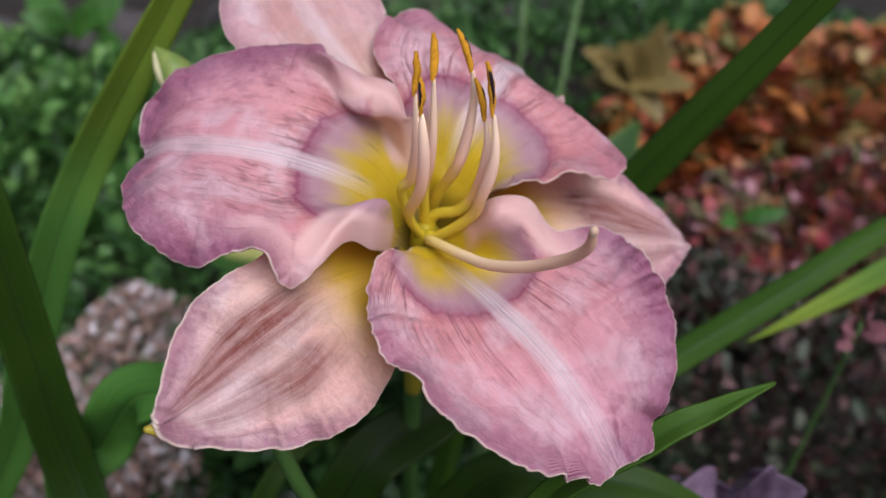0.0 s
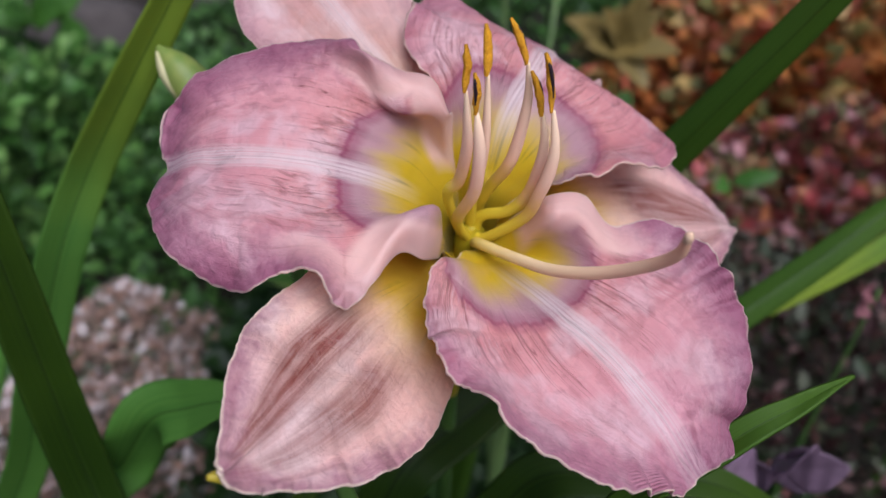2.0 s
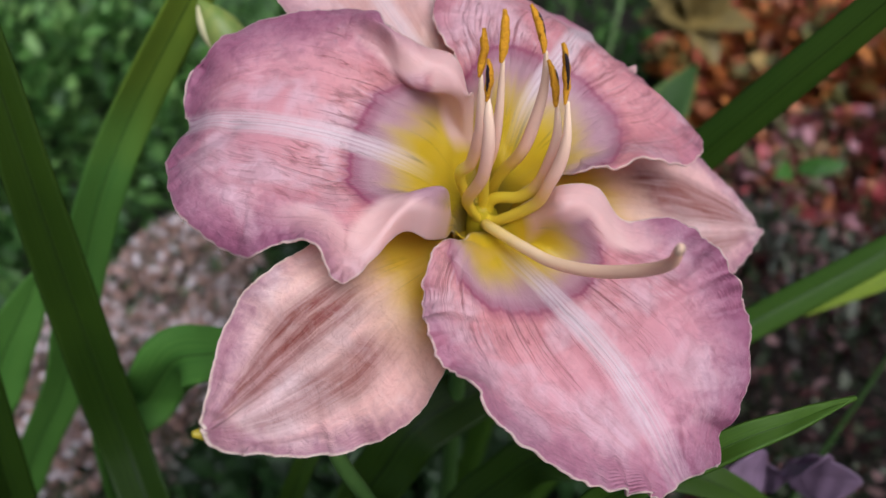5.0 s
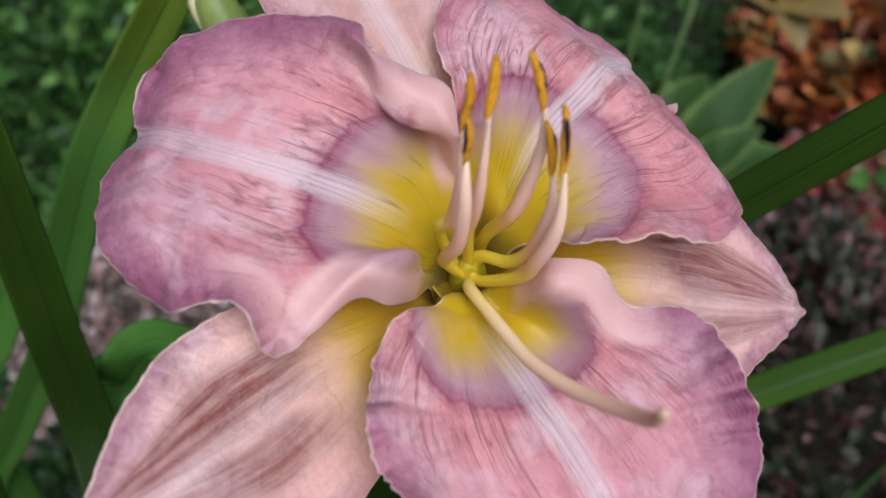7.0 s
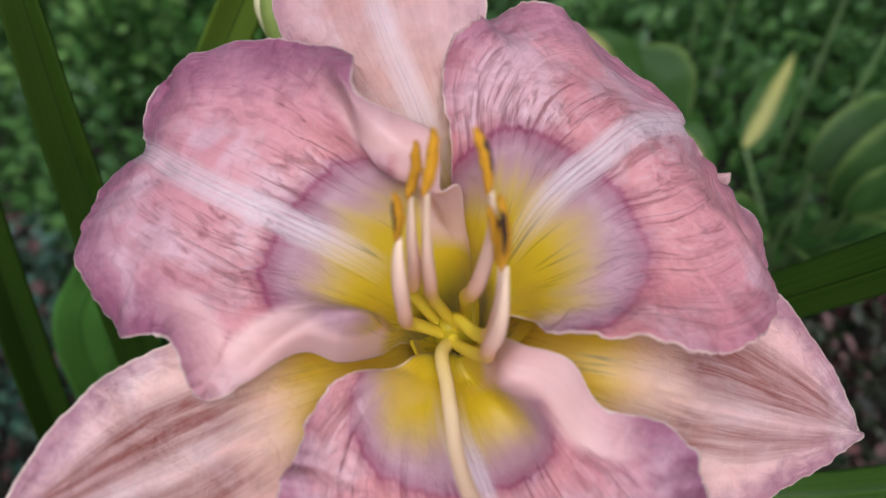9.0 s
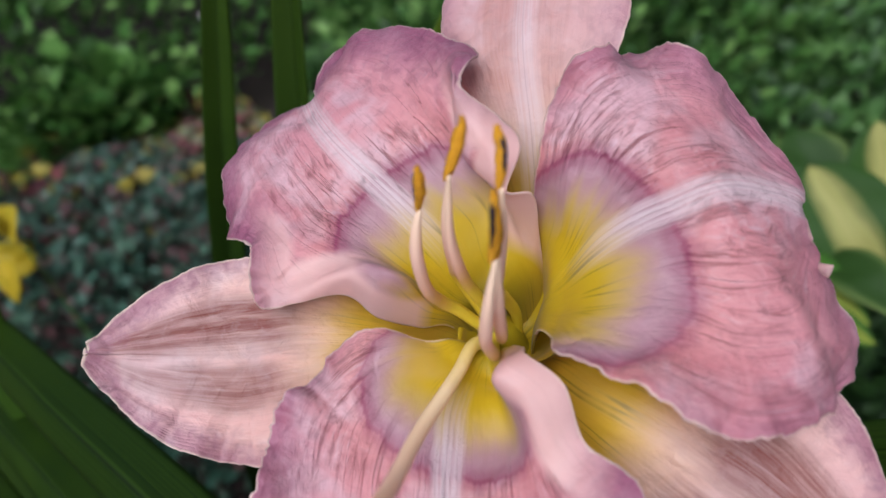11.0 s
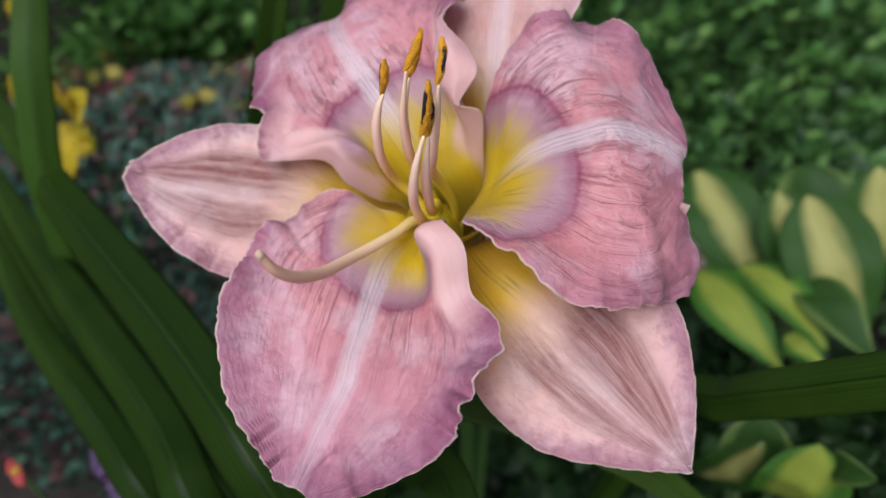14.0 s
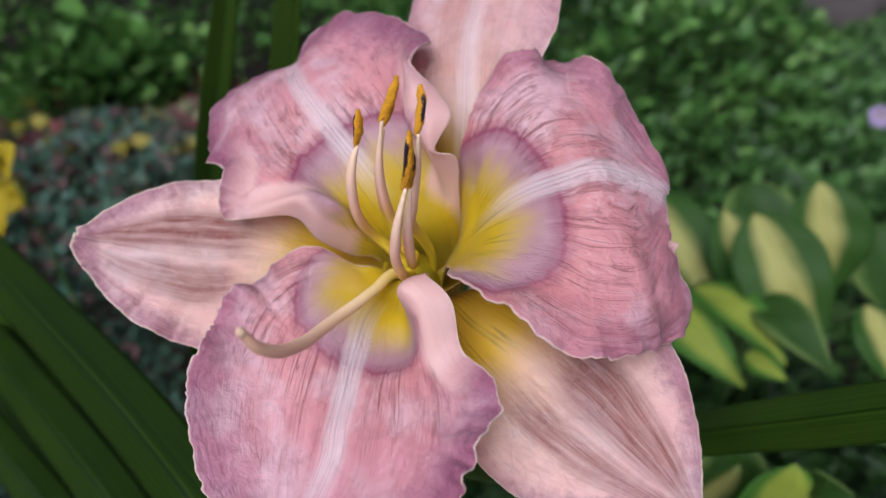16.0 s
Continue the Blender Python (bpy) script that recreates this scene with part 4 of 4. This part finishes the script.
tube("stigma", [(28.6, 114.9, 619.8), (28.7, 114.6, 621.2), (28.8, 114.5, 622)], [0.85, 0.9, 0.4], stigma_mat, style, "pale fuzzy stigma", 14, 12)

# ---- daylily leaves round the bloom ----
clump = thing("daylily_leaf_clump", (0, 0, 0), "arching green strap leaves of the daylily", "leaves")
strap("leaf", mid_leaf_mat, clump, [(-30, 290, 0), (-10, 280, 250), (20, 268, 450), (48, 255, 508), (74, 244, 555), (100, 233, 602), (130, 220, 655), (170, 205, 700)], 15, -0.6)
strap("leaf", mid_leaf_mat, clump, [(-20, 240, 0), (10, 235, 260), (60, 222, 440), (103, 234, 470), (155, 254, 494), (200, 272, 514), (270, 300, 530), (340, 330, 520)], 13, -0.6)
strap("leaf", lime_leaf_mat, clump, [(420, 420, 0), (410, 405, 330), (360, 375, 450), (300, 345, 468), (239, 313, 458), (195, 292, 450), (154, 273, 443)], 14, 0.3)
strap("leaf", mid_leaf_mat, clump, [(-10, 150, 0), (0, 130, 380), (20, 116, 520), (51, 119, 554), (68, 123, 562), (82, 127, 567)], 7, 0.6)
strap("leaf", shaded_leaf_mat, clump, [(-60, 150, 0), (-55, 158, 380), (-35, 171, 465), (-5, 192, 479), (40, 225, 480), (90, 265, 450)], 22, 0.3)
strap("leaf", shaded_leaf_mat, clump, [(-40, 140, 0), (-25, 150, 380), (9, 162, 472), (42, 159, 486), (80, 155, 480), (130, 150, 440)], 17, 0.3)
strap("leaf", shaded_leaf_mat, clump, [(-95, 140, 0), (-105, 145, 300), (-122, 150, 420), (-139, 174, 465), (-143, 184, 510), (-145, 196, 577), (-146, 206, 630), (-146, 214, 680)], 17, 0.6, 0, 25)
strap("leaf", lime_leaf_mat, clump, [(-300, 180, 0), (-270, 190, 280), (-225, 205, 380), (-192, 215, 437), (-178, 222, 472), (-168, 232, 500), (-155, 241, 530), (-138, 252, 560), (-110, 250, 598), (-84, 248, 632), (-62, 244, 664), (-45, 240, 690)], 17, 0.25, 0, 5)
strap("leaf", fresh_leaf_mat, clump, [(-205, 215, 0), (-190, 210, 280), (-162, 200, 428), (-139, 195, 461), (-119, 190, 491), (-102, 186, 501), (-86, 180, 510), (-70, 172, 515)], 25, 0.2)
strap("leaf", fresh_leaf_mat, clump, [(-260, 190, 0), (-258, 195, 250), (-246, 203, 389), (-224, 220, 440), (-206, 234, 470), (-192, 246, 492)], 26, 0.25)
strap("leaf", shaded_leaf_mat, clump, [(-190, 100, 0), (-182, 120, 250), (-176, 138, 400), (-168, 161, 520), (-162, 180, 600), (-158, 195, 660)], 14, 0.4)
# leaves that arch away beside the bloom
strap("leaf", shaded_leaf_mat, clump, [(40, 150, 0), (38, 130, 330), (20, 106, 505), (-50, 91, 516), (-140, 70, 503), (-252, 47, 476), (-350, 28, 474), (-470, 5, 455)], 22, -0.7, 0, 10)
strap("leaf", shaded_leaf_mat, clump, [(30, 140, 0), (25, 110, 300), (-10, 82, 455), (-60, 74, 468), (-140, 55, 457), (-250, 30, 430), (-360, 8, 412), (-460, -10, 380)], 20, -0.7, 0, 10)
strap("leaf", shaded_leaf_mat, clump, [(20, 140, 0), (10, 100, 300), (-37, 66, 430), (-90, 50, 442), (-166, 29, 436), (-270, 10, 410), (-380, -10, 370)], 17, -0.7, 0, 10)
strap("leaf", shaded_leaf_mat, clump, [(-60, 170, 0), (-70, 140, 250), (-90, 110, 370), (-150, 90, 400), (-240, 70, 380), (-340, 50, 300)], 16, 0.35)
strap("leaf", shaded_leaf_mat, clump, [(-80, 160, 0), (-90, 150, 250), (-84, 155, 400), (-72, 168, 452), (-55, 185, 470), (-30, 205, 460)], 9, 0.35)
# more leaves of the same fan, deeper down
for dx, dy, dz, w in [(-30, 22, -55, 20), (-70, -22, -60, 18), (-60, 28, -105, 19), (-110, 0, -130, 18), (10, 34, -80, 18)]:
    strap("leaf", shaded_leaf_mat, clump, [(25, 140, 0), (20 + dx * 0.5, 112 + dy * 0.4, 310), (-15 + dx, 84 + dy, 458 + dz), (-65 + dx, 74 + dy, 470 + dz), (-145 + dx, 55 + dy, 455 + dz), (-250 + dx, 30 + dy, 428 + dz), (-390 + dx, 5 + dy, 390 + dz)], w, -0.7, 0, 10 + dx * 0.3)
strap("leaf", mid_leaf_mat, clump, [(-120, 100, 0), (-165, 68, 300), (-203, 55, 450), (-222, 66, 522), (-240, 79, 560), (-258, 95, 600), (-290, 122, 690)], 17, -0.2)


# ---- buds ----
bud = thing("daylily_bud", (0, 0, 0), "closed green and cream daylily bud on its stalk", "bud")
tube("bud_body", [(-80, 236, 576), (-86, 239, 588), (-93, 242, 600), (-99, 244.5, 608)], [2.6, 7.2, 6.2, 0.8], bud_mat, bud)
tube("cream_stripe", [(-91, 234.8, 590), (-96.5, 238.5, 600), (-99, 242.5, 607)], [0.8, 2.0, 0.5], cream_mat, bud, "cream stripe down the bud")
tube("bud_stalk", [(-40, 228, 0), (-50, 226, 380), (-66, 230, 530), (-80, 236, 577)], [3.5, 3.2, 2.8, 2.4], stem_mat, bud)
yellow_bud = thing("daylily_bud", (0, 0, 0), "small yellow daylily bud under the bloom", "bud")
tube("bud_body", [(-44, 116, 568), (-50, 108, 575), (-56, 100, 582), (-59.5, 97, 585)], [1.6, 2.4, 2.2, 0.6], yellow_bud_mat, yellow_bud)
tube("bud_stalk", [(-30, 160, 0), (-34, 150, 400), (-40, 122, 540), (-44, 116, 569)], [3.0, 2.6, 2.2, 1.9], stem_mat, yellow_bud)


# ---- hosta clumps with cream-centred leaves ----
def hosta_clump(label, crown, leaves):
    """Leaves from base to tip (metres), each on a stalk from the crown on the ground."""
    ob = thing("hosta", (crown[0], crown[1], 0), label, "hosta")
    for mat, base, tip, width, droop, face in leaves:
        b = np.array(base) - (crown[0], crown[1], 0)
        t = np.array(tip) - (crown[0], crown[1], 0)
        broad("leaf", mat, ob, b, t, width, droop, face)
        tube("leaf_stalk", [(0, 0, -10), (b[0] * 300, b[1] * 300, b[2] * 600), tuple(b * 1000 + (t - b) * 30)], [3.0, 2.4, 1.8], pale_stem_mat, ob, "", 8, 14)
    return ob


SIDE, TOP = (0.6, -0.5, 0.7), (0.3, -0.2, 1)
CREAM, GREEN, YELLOW = hosta_mat, green_hosta_mat, yellow_hosta_mat
hosta_clump("hosta clump with cream-centred green leaves beside the daylily", (-0.10, 0.60), [
    (CREAM, (-0.215, 0.535, 0.325), (-0.100, 0.528, 0.275), 0.062, 0.12, (0.65, -0.5, 0.55)),
    (CREAM, (-0.136, 0.535, 0.362), (-0.066, 0.528, 0.295), 0.050, 0.10, SIDE),
    (CREAM, (-0.106, 0.524, 0.384), (-0.018, 0.516, 0.318), 0.062, 0.10, (0.5, -0.65, 0.55)),
    (CREAM, (-0.090, 0.565, 0.408), (-0.047, 0.558, 0.330), 0.060, 0.08, (0.75, -0.6, 0.3)),
    (YELLOW, (-0.128, 0.466, 0.310), (-0.028, 0.456, 0.309), 0.040, 0.16, (0.5, -0.5, 0.7)),
    (YELLOW, (-0.108, 0.486, 0.326), (-0.018, 0.476, 0.332), 0.034, 0.16, (0.4, -0.3, 0.9)),
    (YELLOW, (-0.036, 0.452, 0.341), (-0.004, 0.448, 0.350), 0.018, 0.12, SIDE),
    (GREEN, (-0.068, 0.496, 0.344), (0.004, 0.486, 0.344), 0.032, 0.14, (0.4, -0.4, 0.8)),
    (GREEN, (-0.170, 0.520, 0.290), (-0.070, 0.505, 0.268), 0.040, 0.12, TOP),
    (CREAM, (-0.020, 0.560, 0.345), (0.030, 0.545, 0.312), 0.040, 0.12, SIDE),
    (GREEN, (-0.060, 0.610, 0.370), (-0.005, 0.600, 0.320), 0.060, 0.10, SIDE),
    (GREEN, (-0.160, 0.600, 0.350), (-0.110, 0.580, 0.300), 0.060, 0.10, SIDE),
    (CREAM, (-0.06, 0.66, 0.27), (0.02, 0.60, 0.30), 0.050, 0.12, TOP),
    (GREEN, (-0.10, 0.69, 0.25), (-0.06, 0.78, 0.26), 0.055, 0.12, TOP)])
hosta_clump("small hosta with rounded yellow-green leaves", (0.03, 0.37), [
    (YELLOW, (0.052, 0.350, 0.412), (0.048, 0.346, 0.360), 0.044, 0.16, (0.75, -0.6, 0.3)),
    (CREAM, (0.032, 0.344, 0.388), (0.010, 0.338, 0.326), 0.036, 0.12, (0.75, -0.6, 0.3)),
    (GREEN, (0.058, 0.356, 0.402), (0.078, 0.354, 0.418), 0.014, 0.12, SIDE),
    (GREEN, (0.020, 0.352, 0.392), (0.030, 0.346, 0.350), 0.036, 0.14, SIDE)])
hosta_clump("hosta clump with long green leaves edged in pale yellow", (0.12, 0.64), [
    (CREAM, (0.045, 0.673, 0.253), (0.062, 0.767, 0.304), 0.038, 0.08, TOP),
    (GREEN, (0.122, 0.610, 0.267), (0.201, 0.683, 0.366), 0.050, 0.10, TOP),
    (GREEN, (0.104, 0.665, 0.251), (0.162, 0.750, 0.299), 0.046, 0.10, TOP),
    (GREEN, (0.129, 0.577, 0.293), (0.186, 0.601, 0.344), 0.034, 0.10, TOP),
    (GREEN, (0.119, 0.532, 0.300), (0.163, 0.519, 0.330), 0.030, 0.10, TOP),
    (GREEN, (0.13, 0.63, 0.24), (0.24, 0.66, 0.28), 0.045, 0.14, TOP),
    (GREEN, (0.10, 0.59, 0.24), (0.16, 0.53, 0.25), 0.045, 0.14, TOP),
    (GREEN, (0.08, 0.60, 0.24), (0.03, 0.55, 0.26), 0.045, 0.14, TOP)])


# ---- small plants that can be told apart ----
def leafy_sprig(name, label, category, mat, foot, leaves, width, stem_top):
    """A thin upright stem with a few single leaves."""
    ob = thing(name, (foot[0], foot[1], 0), label, category)
    top = (np.array(stem_top) - (foot[0], foot[1], 0)) * 1000
    tube("stem", [(0, 0, -10), tuple(top * (0.3, 0.3, 0.5)), tuple(top)], [2.2, 1.8, 1.0], red_stem_mat if "plum" in name else stem_mat, ob, "", 8, 14)
    for base, tip in leaves:
        shift = np.array((foot[0], foot[1], 0))
        broad("leaf", mat, ob, np.array(base) - shift, np.array(tip) - shift, width, 0.06, (0.3, -0.8, 0.7))
    return ob


leafy_sprig("plum_leaved_sprig", "sprig of dusky plum oval leaves", "plant", plum_mat, (0.12, 0.21), [
    ((0.121, 0.188, 0.444), (0.124, 0.176, 0.470)), ((0.112, 0.186, 0.444), (0.092, 0.176, 0.456)), ((0.110, 0.196, 0.432), (0.118, 0.182, 0.446)),
    ((0.124, 0.186, 0.444), (0.140, 0.174, 0.458)), ((0.104, 0.196, 0.424), (0.084, 0.186, 0.438)), ((0.130, 0.20, 0.420), (0.150, 0.19, 0.436))], 0.017, (0.118, 0.188, 0.446))
leafy_sprig("pink_leaved_sprig", "sprig of dull pink barberry leaves", "plant", pink_leaf_mat, (0.25, 0.34), [
    ((0.226, 0.300, 0.428), (0.212, 0.290, 0.438)), ((0.230, 0.300, 0.432), (0.222, 0.288, 0.446)), ((0.232, 0.302, 0.424), (0.246, 0.292, 0.432)), ((0.228, 0.304, 0.418), (0.216, 0.294, 0.420))], 0.010, (0.230, 0.302, 0.430))
leafy_sprig("yellow_leaved_plant", "plant with bright yellow autumn leaves", "plant", yellow_leaf_mat, (-0.49, 0.08), [
    ((-0.482, 0.078, 0.334), (-0.478, 0.060, 0.386)), ((-0.476, 0.066, 0.352), (-0.470, 0.082, 0.378)), ((-0.468, 0.060, 0.338), (-0.462, 0.046, 0.304)), ((-0.484, 0.060, 0.420), (-0.480, 0.056, 0.466)), ((-0.49, 0.050, 0.35), (-0.496, 0.030, 0.392)), ((-0.50, 0.070, 0.30), (-0.52, 0.050, 0.324))], 0.034, (-0.482, 0.072, 0.338))
for foot, up in [((-1.05, 0.10), 0.07), ((-1.11, 0.13), 0.08), ((-0.92, 0.22), 0.07), ((-0.875, 0.285), 0.07)]:
    x, y = foot
    leafy_sprig("yellow_leaved_plant", "low seedling with yellow leaves on the soil", "plant", tan_yellow_mat, foot, [
        ((x, y, up), (x + 0.03, y - 0.02, up + 0.002)), ((x, y, up), (x + 0.01, y + 0.03, up + 0.004)), ((x, y, up), (x + 0.012, y - 0.03, up + 0.003))], 0.022, (x, y, up))
leafy_sprig("lime_leaf_plant", "low plant with a bright lime leaf", "plant", lime_mat, (0.34, 0.72), [
    ((0.338, 0.695, 0.239), (0.383, 0.682, 0.255)), ((0.336, 0.70, 0.236), (0.31, 0.68, 0.24))], 0.020, (0.338, 0.698, 0.238))
leafy_sprig("lime_leaf_plant", "low plant with bright lime green leaves", "plant", lime_mat, (-0.70, 1.36), [
    ((-0.70, 1.36, 0.22), (-0.62, 1.33, 0.26)), ((-0.70, 1.36, 0.22), (-0.77, 1.33, 0.26)), ((-0.70, 1.36, 0.22), (-0.70, 1.27, 0.27)), ((-0.68, 1.37, 0.22), (-0.60, 1.40, 0.28)), ((-0.72, 1.37, 0.22), (-0.79, 1.42, 0.28)), ((-0.66, 1.34, 0.20), (-0.57, 1.27, 0.22))], 0.06, (-0.70, 1.36, 0.22))
leafy_sprig("olive_leaf_plant", "plant with pale yellow-olive lobed leaves", "plant", tan_leaf_mat, (0.25, 0.94), [
    ((0.25, 0.92, 0.31), (0.25 + (0.045 + 0.004 * k) * math.sin(k * 2.4), 0.89 + 0.03 * math.cos(k * 1.7), 0.335 + (0.03 + 0.004 * k) * math.cos(k * 2.4))) for k in range(11)], 0.038, (0.25, 0.92, 0.31))


def pansy(place, label, petal, centre, size=1.0):
    """A five-petalled flower on a thin stalk that faces up and outward."""
    x, y, z = place
    ob = thing("pansy", (x, y, 0), label, "flower")
    tube("stalk", [(0, 6, -10), (0, 5, z * 550), (0, 0, z * 1000)], [1.2, 1.1, 1.0], stem_mat, ob, "", 8, 12)
    for k in range(5):
        a = 2 * math.pi * k / 5 + 0.3
        d = np.array((0.8 * math.cos(a), 0.5 * math.cos(a), 0)) + np.array((-0.25, 0.2, 0.85)) * math.sin(a)
        broad("petal", petal, ob, np.array((0, 0, z)) + d * 0.002, np.array((0.002, -0.002, z)) + d * 0.019 * size, 0.019 * size, 0.08, (0.6, -0.6, 0.5))
    tube("centre", [(0, 0, z * 1000), (1.5, -1.8, z * 1000 + 1), (2.5, -3, z * 1000 + 1.5)], [2.6, 2.4, 0.8], centre, ob, "yellow centre", 10, 8)
    return ob


pansy((-0.087, 0.051, 0.405), "dark purple pansy with a yellow centre", pansy_mat, yellow_leaf_mat)
pansy((-0.166, -0.014, 0.326), "small red garden flower", red_flower_mat, yellow_leaf_mat, 0.45)
pansy((-0.187, 0.848, 0.325), "pale lilac garden flower on a thin stalk", lilac_mat, yellow_leaf_mat, 0.7)
pansy((-0.810, 0.370, 0.310), "small white garden flower", white_flower_mat, yellow_leaf_mat, 0.6)


def stalk(points):
    x, y = points[0][0], points[0][1]
    ob = thing("grass_stalk", (x, y, 0), "thin pale green upright stalk", "grass", "grass stalks behind the bloom")
    tube("stem", [((p[0] - x) * 1000, (p[1] - y) * 1000, p[2] * 1000) for p in points], [2.6] * (len(points) - 1) + [1.2], pale_stem_mat, ob, "", 8, 20)


stalk([(-0.06, 1.06, -0.01), (-0.065, 1.05, 0.30), (-0.067, 1.049, 0.375), (-0.07, 1.04, 0.48)])
stalk([(-0.02, 0.97, -0.01), (-0.015, 0.96, 0.30), (-0.012, 0.955, 0.404), (-0.01, 0.95, 0.50)])
stalk([(0.085, 0.82, -0.01), (0.091, 0.832, 0.369), (0.095, 0.855, 0.435), (0.10, 0.87, 0.50)])
stalk([(0.10, 0.72, -0.01), (0.131, 0.766, 0.356), (0.156, 0.847, 0.438), (0.17, 0.88, 0.50)])


# ---- stones along the bed ----
def stone(x, y, sx, sy, sz, seed):
    bm = bmesh.new()
    bmesh.ops.create_icosphere(bm, subdivisions=3, radius=1)
    for v in bm.verts:
        k = 1 + 0.35 * noise.noise(v.co * 1.3 + Vector((seed, 0, 0))) + 0.10 * noise.noise(v.co * 4 + Vector((seed, 3, 0)))
        v.co = Vector((v.co.x * sx, v.co.y * sy, v.co.z * sz)) * k
    me = bpy.data.meshes.new("stone")
    bm.to_mesh(me)
    bm.free()
    ob = finish("stone", me, stone_mat)
    ob.location = (x, y, sz * 0.5)
    tagged(ob, "rough dark grey-brown stone edging the bed", "stone", "edging stones")


for k, (x, y, sx, sy, sz) in enumerate([(-0.78, 1.78, 0.15, 0.10, 0.08), (-0.45, 1.90, 0.17, 0.10, 0.09), (-0.92, 1.56, 0.12, 0.09, 0.07), (-0.12, 1.98, 0.14, 0.10, 0.09), (0.2, 2.02, 0.16, 0.1, 0.08), (-1.15, 1.7, 0.16, 0.12, 0.09)]):
    stone(x, y, sx, sy, sz, k * 7.0)


# ---- low plants ----
def cover(name, label, category, mat, count, size, places, seed, shape=0.55):
    ob = leaf_cloud(name, mat, None, count, size, places, seed, shape)
    return tagged(ob, label, category, kind="stuff")


cover("ground_cover", "low carpet of green leafy ground cover", "plants", green_mat, 15000, 0.026, mound(-0.50, 1.0, 0.80, 0.62, 0.13), 1)
cover("ground_cover", "low carpet of green leafy ground cover", "plants", green_mat, 8000, 0.028, mound(0.25, 1.7, 0.9, 0.6, 0.16), 2)
cover("orange_shrub", "heap of orange and bronze lobed leaves", "plants", orange_mat, 4200, 0.036, mound(0.72, 1.20, 0.42, 0.36, 0.28), 3, 0.9)
cover("pink_shrub", "heap of rosy pink and red autumn leaves", "plants", rosy_mat, 4200, 0.024, mound(0.56, 0.86, 0.26, 0.20, 0.24), 13, 0.7)
cover("barberry", "low barberry with dark red and grey-green leaves", "plants", red_mat, 6500, 0.018, mound(0.40, 0.56, 0.34, 0.28, 0.24), 4, 0.5)
cover("sedum", "pinkish white flowering ground cover", "plants", white_mat, 12000, 0.009, mound(-0.36, 0.54, 0.19, 0.20, 0.17), 5, 0.8)
cover("green_shrub", "leafy green shrub", "plants", light_green_mat, 6000, 0.03, mound(-0.95, 1.1, 0.55, 0.45, 0.28), 6)
cover("stonecrop", "grey-green carpet of stonecrop", "plants", teal_mat, 9000, 0.016, mound(-0.72, 0.12, 0.42, 0.36, 0.10), 7, 0.7)
cover("lush_leaves", "patch of larger bright green leaves", "plants", light_green_mat, 260, 0.055, mound(-1.17, 0.22, 0.10, 0.14, 0.14), 21, 0.9)
cover("red_sedum", "patch of reddish sedum with yellow leaves", "plants", red_patch_mat, 2500, 0.022, mound(-1.02, 0.16, 0.22, 0.30, 0.07), 9, 0.7)
cover("shrub", "leafy green shrub behind the bed", "plants", light_green_mat, 9000, 0.03, mound(-1.6, 0.15, 0.55, 0.95, 0.30), 8)
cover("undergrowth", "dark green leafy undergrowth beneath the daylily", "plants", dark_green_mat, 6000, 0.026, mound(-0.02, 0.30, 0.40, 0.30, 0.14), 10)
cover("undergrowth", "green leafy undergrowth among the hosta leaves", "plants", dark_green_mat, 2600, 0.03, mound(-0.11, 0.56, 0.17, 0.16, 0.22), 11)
